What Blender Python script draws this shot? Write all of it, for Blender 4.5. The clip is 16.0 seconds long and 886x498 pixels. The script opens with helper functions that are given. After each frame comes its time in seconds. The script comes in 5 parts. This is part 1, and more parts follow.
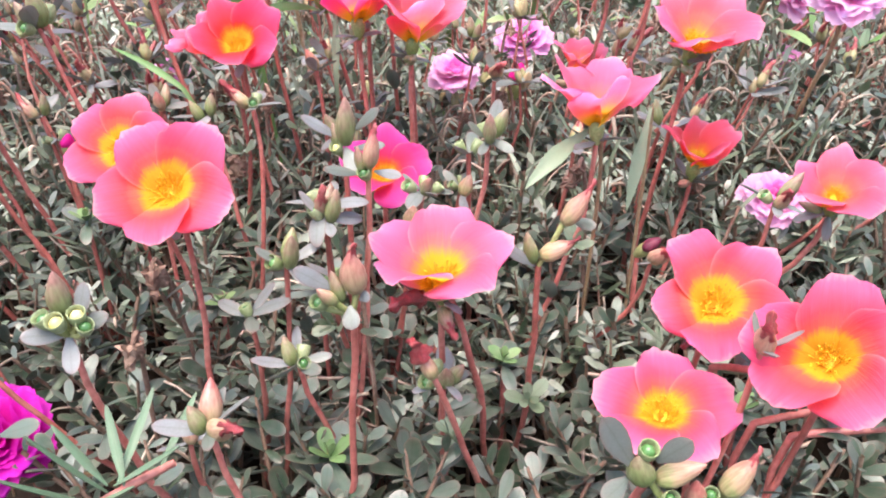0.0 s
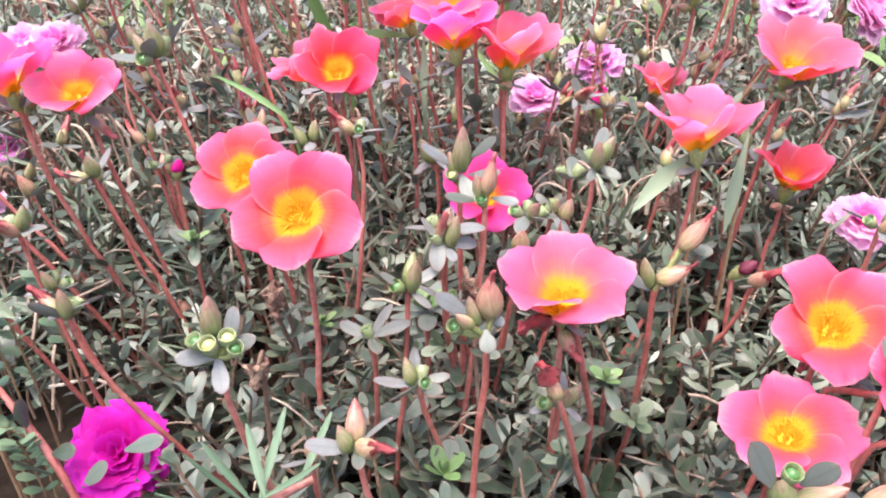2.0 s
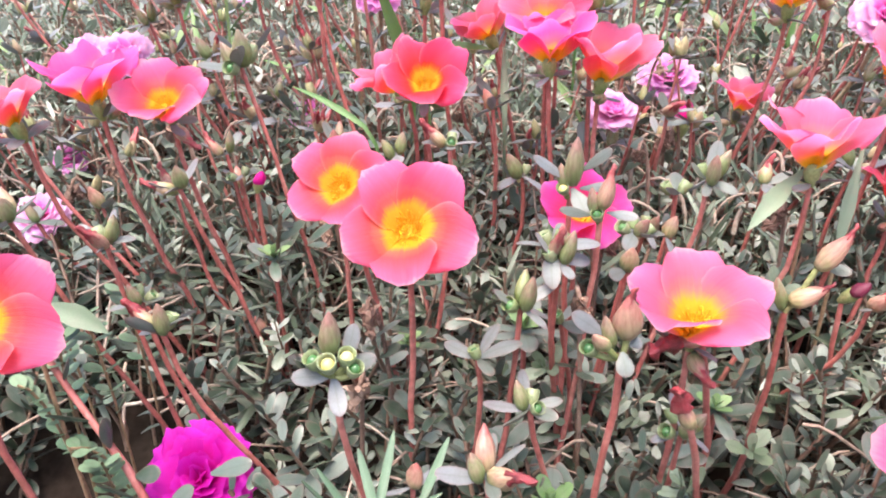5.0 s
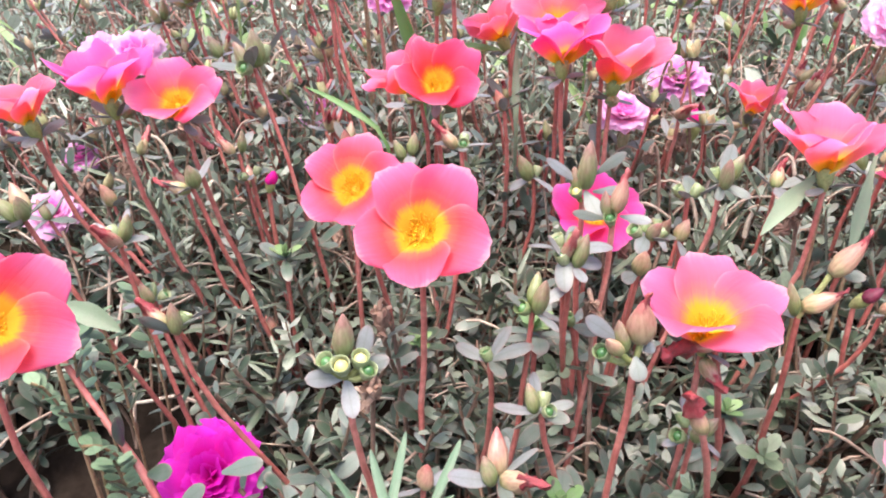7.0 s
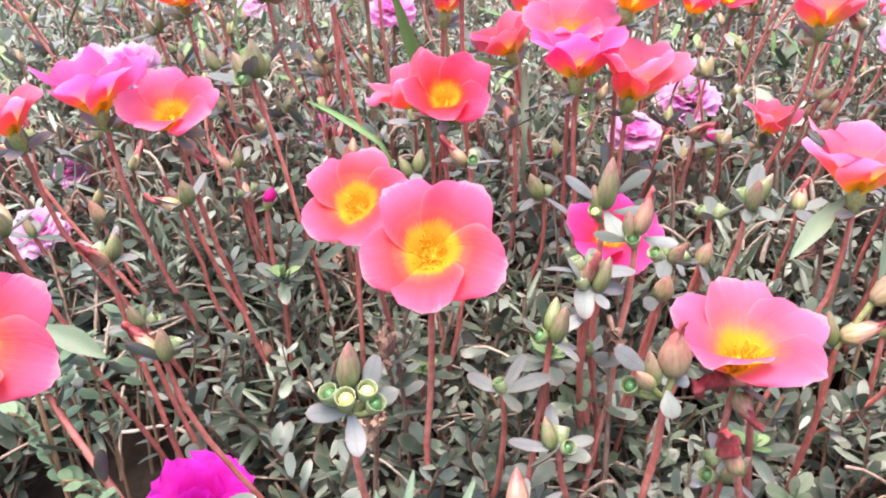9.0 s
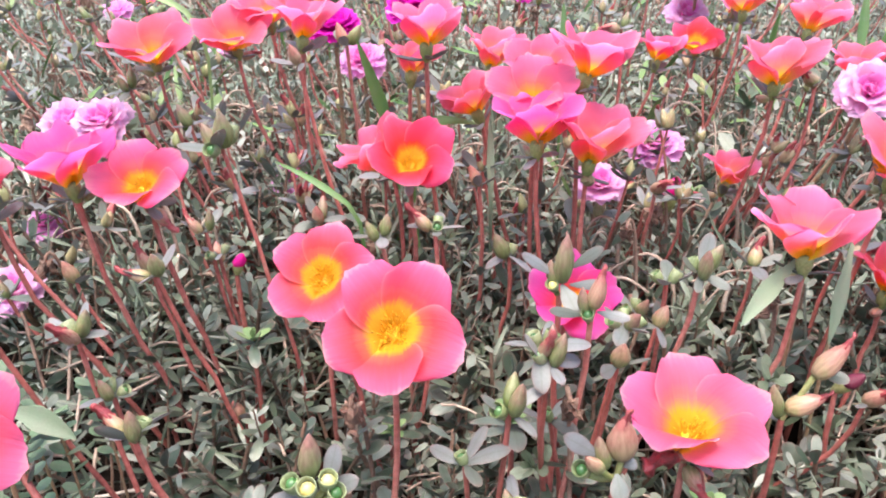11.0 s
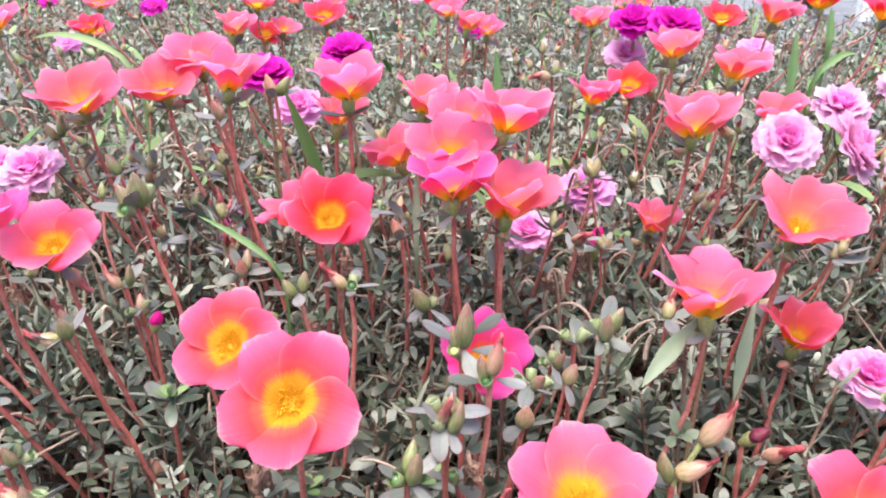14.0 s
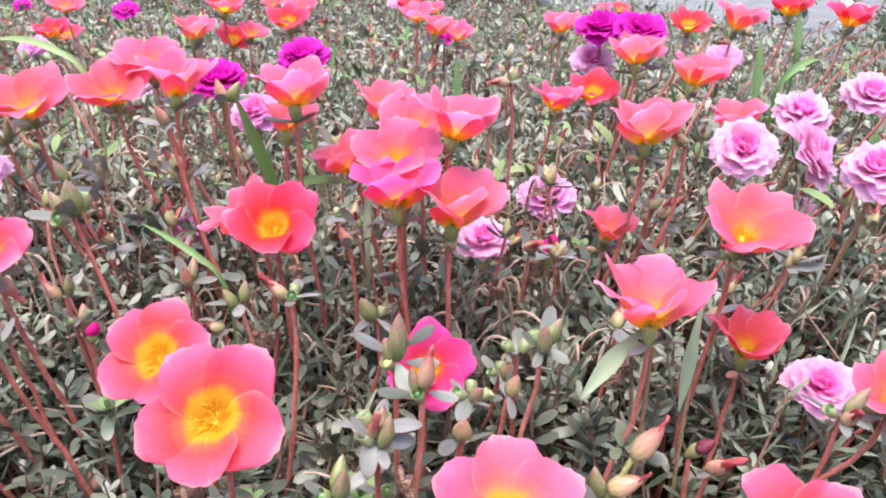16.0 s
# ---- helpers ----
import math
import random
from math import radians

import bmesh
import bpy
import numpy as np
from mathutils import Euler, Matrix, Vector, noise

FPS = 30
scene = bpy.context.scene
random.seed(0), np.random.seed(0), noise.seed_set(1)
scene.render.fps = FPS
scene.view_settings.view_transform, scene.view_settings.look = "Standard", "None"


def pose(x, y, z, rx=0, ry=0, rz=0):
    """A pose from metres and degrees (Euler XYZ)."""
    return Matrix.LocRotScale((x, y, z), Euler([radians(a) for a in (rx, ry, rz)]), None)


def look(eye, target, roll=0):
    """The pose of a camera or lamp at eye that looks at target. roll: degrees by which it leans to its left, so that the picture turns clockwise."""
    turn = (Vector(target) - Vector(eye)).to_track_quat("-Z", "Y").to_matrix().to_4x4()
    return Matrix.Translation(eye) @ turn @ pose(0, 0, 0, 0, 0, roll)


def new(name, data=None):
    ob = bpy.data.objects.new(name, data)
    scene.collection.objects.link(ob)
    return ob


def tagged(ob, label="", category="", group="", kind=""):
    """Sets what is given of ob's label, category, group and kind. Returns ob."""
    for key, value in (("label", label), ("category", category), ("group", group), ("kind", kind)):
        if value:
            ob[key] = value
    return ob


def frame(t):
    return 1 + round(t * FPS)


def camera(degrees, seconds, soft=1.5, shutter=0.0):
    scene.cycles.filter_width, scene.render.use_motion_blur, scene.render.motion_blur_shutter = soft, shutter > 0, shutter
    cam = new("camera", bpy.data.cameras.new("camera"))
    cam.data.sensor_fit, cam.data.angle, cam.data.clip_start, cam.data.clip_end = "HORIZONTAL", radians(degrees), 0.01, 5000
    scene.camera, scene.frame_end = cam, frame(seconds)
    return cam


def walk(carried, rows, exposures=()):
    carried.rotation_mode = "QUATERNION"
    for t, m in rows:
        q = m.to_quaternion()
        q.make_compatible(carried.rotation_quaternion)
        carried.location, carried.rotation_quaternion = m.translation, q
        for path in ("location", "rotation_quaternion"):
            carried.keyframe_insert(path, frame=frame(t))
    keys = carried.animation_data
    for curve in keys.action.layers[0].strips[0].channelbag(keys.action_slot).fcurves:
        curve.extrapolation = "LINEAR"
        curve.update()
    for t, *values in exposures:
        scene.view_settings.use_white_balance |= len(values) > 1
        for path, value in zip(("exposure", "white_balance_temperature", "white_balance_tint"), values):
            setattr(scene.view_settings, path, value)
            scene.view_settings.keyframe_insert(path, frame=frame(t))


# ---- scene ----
cam = camera(59.9, 16.0, 2.0)
PATH = [
    (0, (0.016, 0.002, 0.282), (-0.034, 1.777, -0.638), -0.6),
    (0.5, (0.011, 0.001, 0.283), (-0.055, 1.777, -0.635), -0.9),
    (1, (0.004, -0.001, 0.286), (-0.081, 1.78, -0.619), -1.2),
    (1.5, (-0.004, -0.005, 0.29), (-0.102, 1.78, -0.608), -1.2),
    (2, (-0.011, -0.004, 0.289), (-0.125, 1.784, -0.602), -1.4),
    (2.5, (-0.018, -0.003, 0.288), (-0.143, 1.786, -0.598), -1.5),
    (3, (-0.027, 0.001, 0.284), (-0.173, 1.792, -0.593), -1.6),
    (3.5, (-0.031, 0.003, 0.281), (-0.192, 1.796, -0.59), -1.5),
    (4, (-0.036, 0.005, 0.28), (-0.197, 1.803, -0.581), -1.1),
    (4.5, (-0.038, 0.003, 0.281), (-0.204, 1.807, -0.567), -1.1),
    (4.7, (-0.04, 0.004, 0.282), (-0.191, 1.814, -0.555), -1.2),
    (6.8, (-0.039, 0.004, 0.284), (-0.199, 1.811, -0.559), -1.0),
    (7, (-0.042, 0.004, 0.284), (-0.207, 1.811, -0.558), -0.9),
    (7.5, (-0.043, 0.005, 0.282), (-0.2, 1.818, -0.547), -0.4),
    (8, (-0.046, 0.007, 0.278), (-0.197, 1.827, -0.538), 0.1),
    (8.5, (-0.048, 0.012, 0.273), (-0.182, 1.835, -0.538), 0.2),
    (9, (-0.048, 0.017, 0.278), (-0.197, 1.848, -0.512), -0.2),
    (9.2, (-0.043, 0.018, 0.281), (-0.193, 1.85, -0.508), -0.4),
    (11.3, (-0.041, 0.018, 0.3), (-0.138, 1.87, -0.446), -0.3),
    (11.5, (-0.036, 0.019, 0.302), (-0.125, 1.876, -0.433), -0.2),
    (12, (-0.029, 0.022, 0.304), (-0.102, 1.886, -0.417), -0.1),
    (12.5, (-0.024, 0.022, 0.305), (-0.088, 1.889, -0.41), -0.2),
    (13, (-0.018, 0.023, 0.303), (-0.065, 1.886, -0.422), 0.1),
    (13.5, (-0.019, 0.022, 0.307), (-0.059, 1.884, -0.421), 0.2),
    (14, (-0.021, 0.021, 0.312), (-0.061, 1.886, -0.409), 0.1),
    (14.5, (-0.021, 0.02, 0.314), (-0.06, 1.887, -0.402), 0.3),
    (15, (-0.018, 0.023, 0.314), (-0.056, 1.891, -0.398), 0.1),
    (15.5, (-0.012, 0.025, 0.313), (-0.045, 1.895, -0.394), 0.2),
    (16, (-0.005, 0.026, 0.312), (-0.016, 1.895, -0.398), 0.4),
]
EXPOSURE = [(0, 2.26), (9, 2.26), (11.5, 2.06), (16, 2.04)]
walk(cam, [(t, look(eye, target, roll)) for t, eye, target, roll in PATH], EXPOSURE)

# ---- light ----
world = bpy.data.worlds.new("overcast_sky")
scene.world = world
world.use_nodes = True
wn = world.node_tree.nodes
sky = wn.new("ShaderNodeTexSky")
sky.sky_type, sky.sun_disc = "NISHITA", False
SUN_ELEVATION, SUN_TURN = radians(76), radians(200)
sky.sun_elevation, sky.sun_rotation = SUN_ELEVATION, SUN_TURN
sky.air_density, sky.dust_density, sky.ozone_density = 1.0, 4.0, 1.0
wn["Background"].inputs["Strength"].default_value = 0.13
world.node_tree.links.new(sky.outputs[0], wn["Background"].inputs["Color"])
sun = new("sun", bpy.data.lights.new("sun", "SUN"))
sun.data.energy, sun.data.angle, sun.data.color = 1.3, radians(50), (1.0, 0.96, 0.9)
sun.matrix_world = look((math.sin(SUN_TURN) * 2, math.cos(SUN_TURN) * 2, 2 * math.tan(SUN_ELEVATION)), (0, 0, 0))


# ---- materials ----
class Nodes:
    """A small builder for one node material."""

    def __init__(self, name):
        self.mat = bpy.data.materials.new(name)
        self.mat.use_nodes = True
        self.n = self.mat.node_tree.nodes
        self.bsdf = self.n["Principled BSDF"]
        self.out = self.n["Material Output"]

    def add(self, kind, **values):
        node = self.n.new(kind)
        for key, value in values.items():
            node.inputs[key].default_value = value
        return node

    def link(self, a, b):
        self.mat.node_tree.links.new(a, b)

    def ramp(self, source, stops):
        node = self.n.new("ShaderNodeValToRGB")
        el = node.color_ramp.elements
        while len(el) < len(stops):
            el.new(0.5)
        for e, (p, c) in zip(el, stops):
            e.position, e.color = p, (*c, 1)
        self.link(source, node.inputs[0])
        return node.outputs[0]

    def math(self, op, a, b):
        node = self.n.new("ShaderNodeMath")
        node.operation = op
        for i, v in enumerate((a, b)):
            if isinstance(v, (int, float)):
                node.inputs[i].default_value = v
            else:
                self.link(v, node.inputs[i])
        return node.outputs[0]

    def mix(self, kind, fac, a, b):
        node = self.n.new("ShaderNodeMix")
        node.data_type, node.blend_type = "RGBA", kind
        for i, v in ((0, fac), (6, a), (7, b)):
            if isinstance(v, (int, float)):
                node.inputs[i].default_value = v
            elif isinstance(v, tuple):
                node.inputs[i].default_value = (*v, 1)
            else:
                self.link(v, node.inputs[i])
        return node.outputs[2]

    def noise(self, scale, detail=3.0):
        tc = self.n.new("ShaderNodeTexCoord")
        node = self.add("ShaderNodeTexNoise", Scale=scale, Detail=detail)
        self.link(tc.outputs["Object"], node.inputs["Vector"])
        return node.outputs[0]

    def chance(self):
        """A number for each piece, whether it is an object or an island of a joined mesh."""
        a = self.n.new("ShaderNodeObjectInfo").outputs["Random"]
        b = self.n.new("ShaderNodeNewGeometry").outputs["Random Per Island"]
        return self.math("FRACT", self.math("ADD", a, b), 0.0)

    def bump(self, height, strength, distance):
        node = self.add("ShaderNodeBump", Strength=strength, Distance=distance)
        self.link(height, node.inputs["Height"])
        self.link(node.outputs[0], self.bsdf.inputs["Normal"])

    def thin(self, colour, share):
        """Lets light pass through a thin leaf or petal."""
        t = self.n.new("ShaderNodeBsdfTranslucent")
        m = self.n.new("ShaderNodeMixShader")
        m.inputs[0].default_value = share
        self.link(colour, t.inputs[0])
        self.link(self.bsdf.outputs[0], m.inputs[1])
        self.link(t.outputs[0], m.inputs[2])
        self.link(m.outputs[0], self.out.inputs[0])


def petal_material(name, stops, veins=0.045, pale=(0.95, 0.62, 0.70), share=0.64):
    k = Nodes(name)
    uv = k.n.new("ShaderNodeUVMap")
    sep = k.n.new("ShaderNodeSeparateXYZ")
    k.link(uv.outputs[0], sep.inputs[0])
    patch = k.noise(3.0, 3)
    ray = k.add("ShaderNodeMapping")
    ray.inputs["Scale"].default_value = (0.7, 13, 1)
    k.link(uv.outputs[0], ray.inputs[0])
    rays = k.add("ShaderNodeTexNoise", Scale=1.3, Detail=2.0)
    k.link(ray.outputs[0], rays.inputs["Vector"])
    along = k.math("ADD", sep.outputs[0], k.math("MULTIPLY", k.math("SUBTRACT", patch, 0.5), 0.10))
    along = k.math("ADD", along, k.math("MULTIPLY", k.math("SUBTRACT", rays.outputs[0], 0.5), 0.14))
    colour = k.ramp(along, stops)
    stretch = k.add("ShaderNodeMapping")
    stretch.inputs["Scale"].default_value = (1.6, 44, 1)
    k.link(uv.outputs[0], stretch.inputs[0])
    vein = k.add("ShaderNodeTexNoise", Scale=1.6, Detail=3.0)
    k.link(stretch.outputs[0], vein.inputs["Vector"])
    tone = k.ramp(vein.outputs[0], [(0.3, (1 - 2 * veins,) * 3), (0.7, (1, 1, 1))])
    colour = k.mix("MULTIPLY", 1.0, colour, tone)
    edge = k.math("POWER", k.math("ABSOLUTE", k.math("SUBTRACT", k.math("MULTIPLY", sep.outputs[1], 2.0), 1.0), 0.0), 18.0)
    rim = k.math("MINIMUM", k.math("ADD", edge, k.math("POWER", sep.outputs[0], 50.0)), 1.0)
    colour = k.mix("MIX", k.math("MULTIPLY", rim, 0.28), colour, pale)
    blotch = k.noise(1.1, 2)
    colour = k.mix("MULTIPLY", 0.6, colour, k.ramp(blotch, [(0.36, (1.0, 0.62, 0.55)), (0.64, (1, 1, 1))]))
    hue = k.add("ShaderNodeHueSaturation")
    piece = k.chance()
    k.link(k.math("ADD", 0.492, k.math("MULTIPLY", piece, 0.014)), hue.inputs["Hue"])
    k.link(k.math("ADD", 0.92, k.math("MULTIPLY", k.math("FRACT", k.math("MULTIPLY", piece, 7.3), 0.0), 0.10)), hue.inputs["Value"])
    k.link(colour, hue.inputs["Color"])
    k.link(hue.outputs[0], k.bsdf.inputs["Base Color"])
    k.bsdf.inputs["Roughness"].default_value = 0.55
    k.bsdf.inputs["Specular IOR Level"].default_value = 0.25
    k.bump(k.math("ADD", vein.outputs[0], k.math("MULTIPLY", rays.outputs[0], 1.5)), 0.3, 0.012)
    through_light = k.add("ShaderNodeGamma", Gamma=1.06)
    k.link(hue.outputs[0], through_light.inputs[0])
    k.thin(through_light.outputs[0], share)
    return k.mat


YEL = (0.93, 0.64, 0.045)
PETALS = {
    "coral": petal_material("coral_petal", [(0.0, YEL), (0.37, YEL), (0.42, (0.93, 0.44, 0.09)), (0.47, (0.92, 0.22, 0.15)), (0.62, (0.91, 0.135, 0.18)), (0.80, (0.91, 0.16, 0.31)), (0.95, (0.92, 0.21, 0.43)), (1.0, (0.94, 0.38, 0.55))]),
    "salmon": petal_material("salmon_petal", [(0.0, YEL), (0.18, YEL), (0.27, (0.92, 0.46, 0.14)), (0.38, (0.91, 0.26, 0.21)), (0.60, (0.90, 0.19, 0.28)), (0.84, (0.91, 0.22, 0.40)), (0.95, (0.92, 0.27, 0.48)), (1.0, (0.94, 0.42, 0.58))]),
    "pink": petal_material("pink_petal", [(0.0, YEL), (0.22, YEL), (0.31, (0.93, 0.46, 0.14)), (0.42, (0.91, 0.27, 0.26)), (0.62, (0.90, 0.20, 0.36)), (0.84, (0.91, 0.23, 0.46)), (0.95, (0.92, 0.29, 0.53)), (1.0, (0.94, 0.46, 0.64))]),
    "blush": petal_material("blush_petal", [(0.0, YEL), (0.33, YEL), (0.39, (0.93, 0.48, 0.14)), (0.47, (0.91, 0.29, 0.28)), (0.62, (0.90, 0.21, 0.36)), (0.84, (0.91, 0.23, 0.46)), (0.95, (0.92, 0.29, 0.53)), (1.0, (0.94, 0.46, 0.64))]),
    "rose": petal_material("rose_petal", [(0.0, YEL), (0.33, YEL), (0.39, (0.92, 0.40, 0.09)), (0.46, (0.91, 0.20, 0.18)), (0.64, (0.90, 0.15, 0.30)), (0.86, (0.91, 0.20, 0.46)), (1.0, (0.94, 0.38, 0.58))]),
    "hotcoral": petal_material("hot_coral_petal", [(0.0, YEL), (0.26, YEL), (0.34, (0.91, 0.28, 0.06)), (0.46, (0.90, 0.14, 0.13)), (0.70, (0.90, 0.13, 0.20)), (0.92, (0.90, 0.18, 0.32)), (1.0, (0.92, 0.30, 0.44))]),
    "hot": petal_material("hot_pink_petal", [(0.0, YEL), (0.26, YEL), (0.34, (0.90, 0.22, 0.06)), (0.46, (0.84, 0.07, 0.22)), (0.80, (0.85, 0.08, 0.44)), (1.0, (0.88, 0.15, 0.56))]),
    "magentapink": petal_material("magenta_pink_petal", [(0.0, YEL), (0.22, YEL), (0.31, (0.92, 0.44, 0.14)), (0.42, (0.90, 0.20, 0.28)), (0.70, (0.89, 0.12, 0.42)), (1.0, (0.91, 0.20, 0.56))]),
    "red": petal_material("red_petal", [(0.0, YEL), (0.34, YEL), (0.42, (0.90, 0.24, 0.03)), (0.50, (0.86, 0.07, 0.08)), (0.76, (0.87, 0.08, 0.18)), (0.95, (0.88, 0.13, 0.30)), (1.0, (0.90, 0.26, 0.42))]),
    "lilac": petal_material("lilac_petal", [(0.0, (0.80, 0.12, 0.60)), (0.25, (0.86, 0.36, 0.76)), (0.6, (0.88, 0.50, 0.84)), (1.0, (0.90, 0.64, 0.89))], 0.03, (0.92, 0.72, 0.91), 0.55),
    "violet": petal_material("violet_petal", [(0.0, (0.80, 0.10, 0.60)), (0.4, (0.86, 0.30, 0.78)), (0.8, (0.88, 0.44, 0.86)), (1.0, (0.90, 0.56, 0.90))], 0.03, (0.91, 0.64, 0.90), 0.55),
    "core": petal_material("pink_core_petal", [(0.0, (0.80, 0.05, 0.46)), (0.5, (0.86, 0.14, 0.62)), (0.9, (0.89, 0.34, 0.76)), (1.0, (0.90, 0.52, 0.84))], 0.04, (0.90, 0.58, 0.84), 0.55),
    "magenta": petal_material("magenta_petal", [(0.0, (0.66, 0.005, 0.21)), (0.4, (0.68, 0.006, 0.38)), (0.8, (0.69, 0.011, 0.50)), (1.0, (0.73, 0.034, 0.60))], 0.06, (0.68, 0.06, 0.60), 0.5),
}


def leaf_material(name, low, mid, high, rough=0.42, share=0.16, edge=0.5):
    k = Nodes(name)
    piece = k.chance()
    colour = k.ramp(piece, [(0.0, low), (0.5, mid), (1.0, high)])
    patch = k.noise(260, 4)
    colour = k.mix("MIX", k.ramp(patch, [(0.45, (0, 0, 0)), (0.75, (0.24, 0.24, 0.24))]), colour, (0.22, 0.19, 0.165))
    uv = k.n.new("ShaderNodeUVMap")
    sep = k.n.new("ShaderNodeSeparateXYZ")
    k.link(uv.outputs[0], sep.inputs[0])
    side = k.math("ABSOLUTE", k.math("SUBTRACT", k.math("MULTIPLY", sep.outputs[1], 2.0), 1.0), 0.0)
    rim = k.math("MULTIPLY", k.math("ADD", k.math("POWER", side, 7.0), k.math("POWER", sep.outputs[0], 12.0)), edge)
    colour = k.mix("MIX", k.math("MINIMUM", rim, edge), colour, (0.30, 0.15, 0.13))
    vein = k.math("POWER", k.math("SUBTRACT", 1.0, side), 10.0)
    colour = k.mix("MULTIPLY", k.math("MULTIPLY", vein, 0.5), colour, (0.70, 0.72, 0.62))
    fine = k.noise(2600, 2)
    colour = k.mix("MULTIPLY", 0.5, colour, k.ramp(fine, [(0.3, (0.72, 0.72, 0.72)), (0.7, (1, 1, 1))]))
    k.link(colour, k.bsdf.inputs["Base Color"])
    k.link(k.math("ADD", rough - 0.08, k.math("MULTIPLY", patch, 0.2)), k.bsdf.inputs["Roughness"])
    k.bump(fine, 0.25, 0.0003)
    k.thin(colour, share)
    return k.mat


# One leaf green twice: darkened for the shaded front, brightened for the lit depth.
LEAF = leaf_material("shaded_leaf", (0.030, 0.056, 0.030), (0.072, 0.108, 0.074), (0.160, 0.196, 0.166), 0.30, 0.22, 0.38)
LIT_LEAF = leaf_material("lit_leaf", (0.108, 0.146, 0.086), (0.228, 0.262, 0.196), (0.410, 0.432, 0.372), 0.36, 0.25, 0.12)
COLLAR = leaf_material("mauve_grey_leaf", (0.165, 0.192, 0.158), (0.255, 0.275, 0.262), (0.345, 0.352, 0.365), 0.30, 0.45)
FRESH = leaf_material("fresh_green_leaf", (0.11, 0.20, 0.07), (0.155, 0.26, 0.09), (0.23, 0.33, 0.14), 0.45, 0.2, 0.1)
DULL = leaf_material("dull_green_leaf", (0.080, 0.140, 0.080), (0.110, 0.180, 0.105), (0.16, 0.23, 0.14), 0.5, 0.15, 0.1)
GRASS = leaf_material("grass_blade", (0.09, 0.19, 0.05), (0.15, 0.27, 0.08), (0.26, 0.34, 0.14), 0.5, 0.25, 0.0)
NEEDLE = leaf_material("narrow_leaf", (0.092, 0.129, 0.074), (0.166, 0.198, 0.138), (0.276, 0.294, 0.230), 0.36, 0.12, 0.0)


def skin_material(name, stops, scale=300, rough=0.5, bump=0.3, length=0.0, shine=0.5):
    """A mottled plant skin: the colours spread by noise and from piece to piece, or from base to tip of a bud of that length."""
    k = Nodes(name)
    mixed = k.math("ADD", k.math("MULTIPLY", k.noise(scale, 4), 0.7), k.math("MULTIPLY", k.chance(), 0.3))
    streak = k.noise(scale * 5, 3)
    if length:
        tc = k.n.new("ShaderNodeTexCoord")
        sep = k.n.new("ShaderNodeSeparateXYZ")
        k.link(tc.outputs["Object"], sep.inputs[0])
        up = k.math("MULTIPLY", sep.outputs[2], 0.62 / length)
        mixed = k.math("ADD", k.math("MULTIPLY", k.math("SUBTRACT", mixed, 0.5), 1.0), k.math("ADD", up, 0.18))
    colour = k.ramp(mixed, stops)
    if length:
        long = k.add("ShaderNodeMapping")
        long.inputs["Scale"].default_value = (1, 1, 0.16)
        k.link(tc.outputs["Object"], long.inputs[0])
        lines = k.add("ShaderNodeTexNoise", Scale=1500.0, Detail=3.0)
        k.link(long.outputs[0], lines.inputs["Vector"])
        streak = lines.outputs[0]
    colour = k.mix("MULTIPLY", 0.7, colour, k.ramp(streak, [(0.32, (0.55, 0.50, 0.45)), (0.62, (1, 1, 1))]))
    k.link(colour, k.bsdf.inputs["Base Color"])
    k.bsdf.inputs["Roughness"].default_value = rough
    k.bsdf.inputs["Specular IOR Level"].default_value = shine
    k.bump(streak, bump, 0.0004)
    return k.mat


STEM = skin_material("red_brown_stem", [(0.2, (0.22, 0.072, 0.054)), (0.5, (0.43, 0.125, 0.105)), (0.75, (0.52, 0.22, 0.18))], 110, 0.42)
SHOOT_STEM = skin_material("dull_brown_stem", [(0.2, (0.12, 0.075, 0.05)), (0.5, (0.22, 0.13, 0.09)), (0.8, (0.30, 0.21, 0.15))], 120, 0.55)
PALE_STEM = skin_material("pale_stem", [(0.2, (0.20, 0.17, 0.08)), (0.5, (0.30, 0.17, 0.10)), (0.8, (0.34, 0.28, 0.16))], 120, 0.5)
CALYX = skin_material("green_calyx", [(0.2, (0.156, 0.203, 0.055)), (0.5, (0.250, 0.281, 0.094)), (0.8, (0.328, 0.312, 0.140))], 220)
BUD = skin_material("green_bud", [(0.10, (0.133, 0.176, 0.055)), (0.42, (0.195, 0.211, 0.090)), (0.64, (0.242, 0.179, 0.113)), (0.88, (0.265, 0.121, 0.101))], 420, 0.42, 0.5, 0.0104)
PEACH = skin_material("peach_bud", [(0.12, (0.238, 0.264, 0.102)), (0.34, (0.357, 0.255, 0.145)), (0.58, (0.374, 0.204, 0.145)), (0.88, (0.323, 0.093, 0.081))], 420, 0.4, 0.5, 0.0098)
PEACH_CROWD = skin_material("peach_green_bud", [(0.2, (0.19, 0.24, 0.08)), (0.5, (0.34, 0.29, 0.15)), (0.8, (0.42, 0.24, 0.17))], 90, 0.45)
CRIMSON = skin_material("crimson_bud", [(0.25, (0.08, 0.006, 0.02)), (0.5, (0.16, 0.012, 0.04)), (0.75, (0.26, 0.03, 0.08))], 500, 0.5, 0.6)
WILT = skin_material("wilted_tip", [(0.25, (0.10, 0.02, 0.02)), (0.5, (0.30, 0.035, 0.045)), (0.75, (0.45, 0.14, 0.13))], 500, 0.4, 0.8)
CUP = skin_material("seed_cup", [(0.25, (0.180, 0.230, 0.090)), (0.5, (0.238, 0.279, 0.139)), (0.8, (0.312, 0.328, 0.197))], 300, 0.35)
CUP_GREEN = skin_material("seed_dome", [(0.3, (0.035, 0.10, 0.03)), (0.6, (0.07, 0.17, 0.05)), (0.8, (0.13, 0.24, 0.09))], 200, 0.22, 0.1)
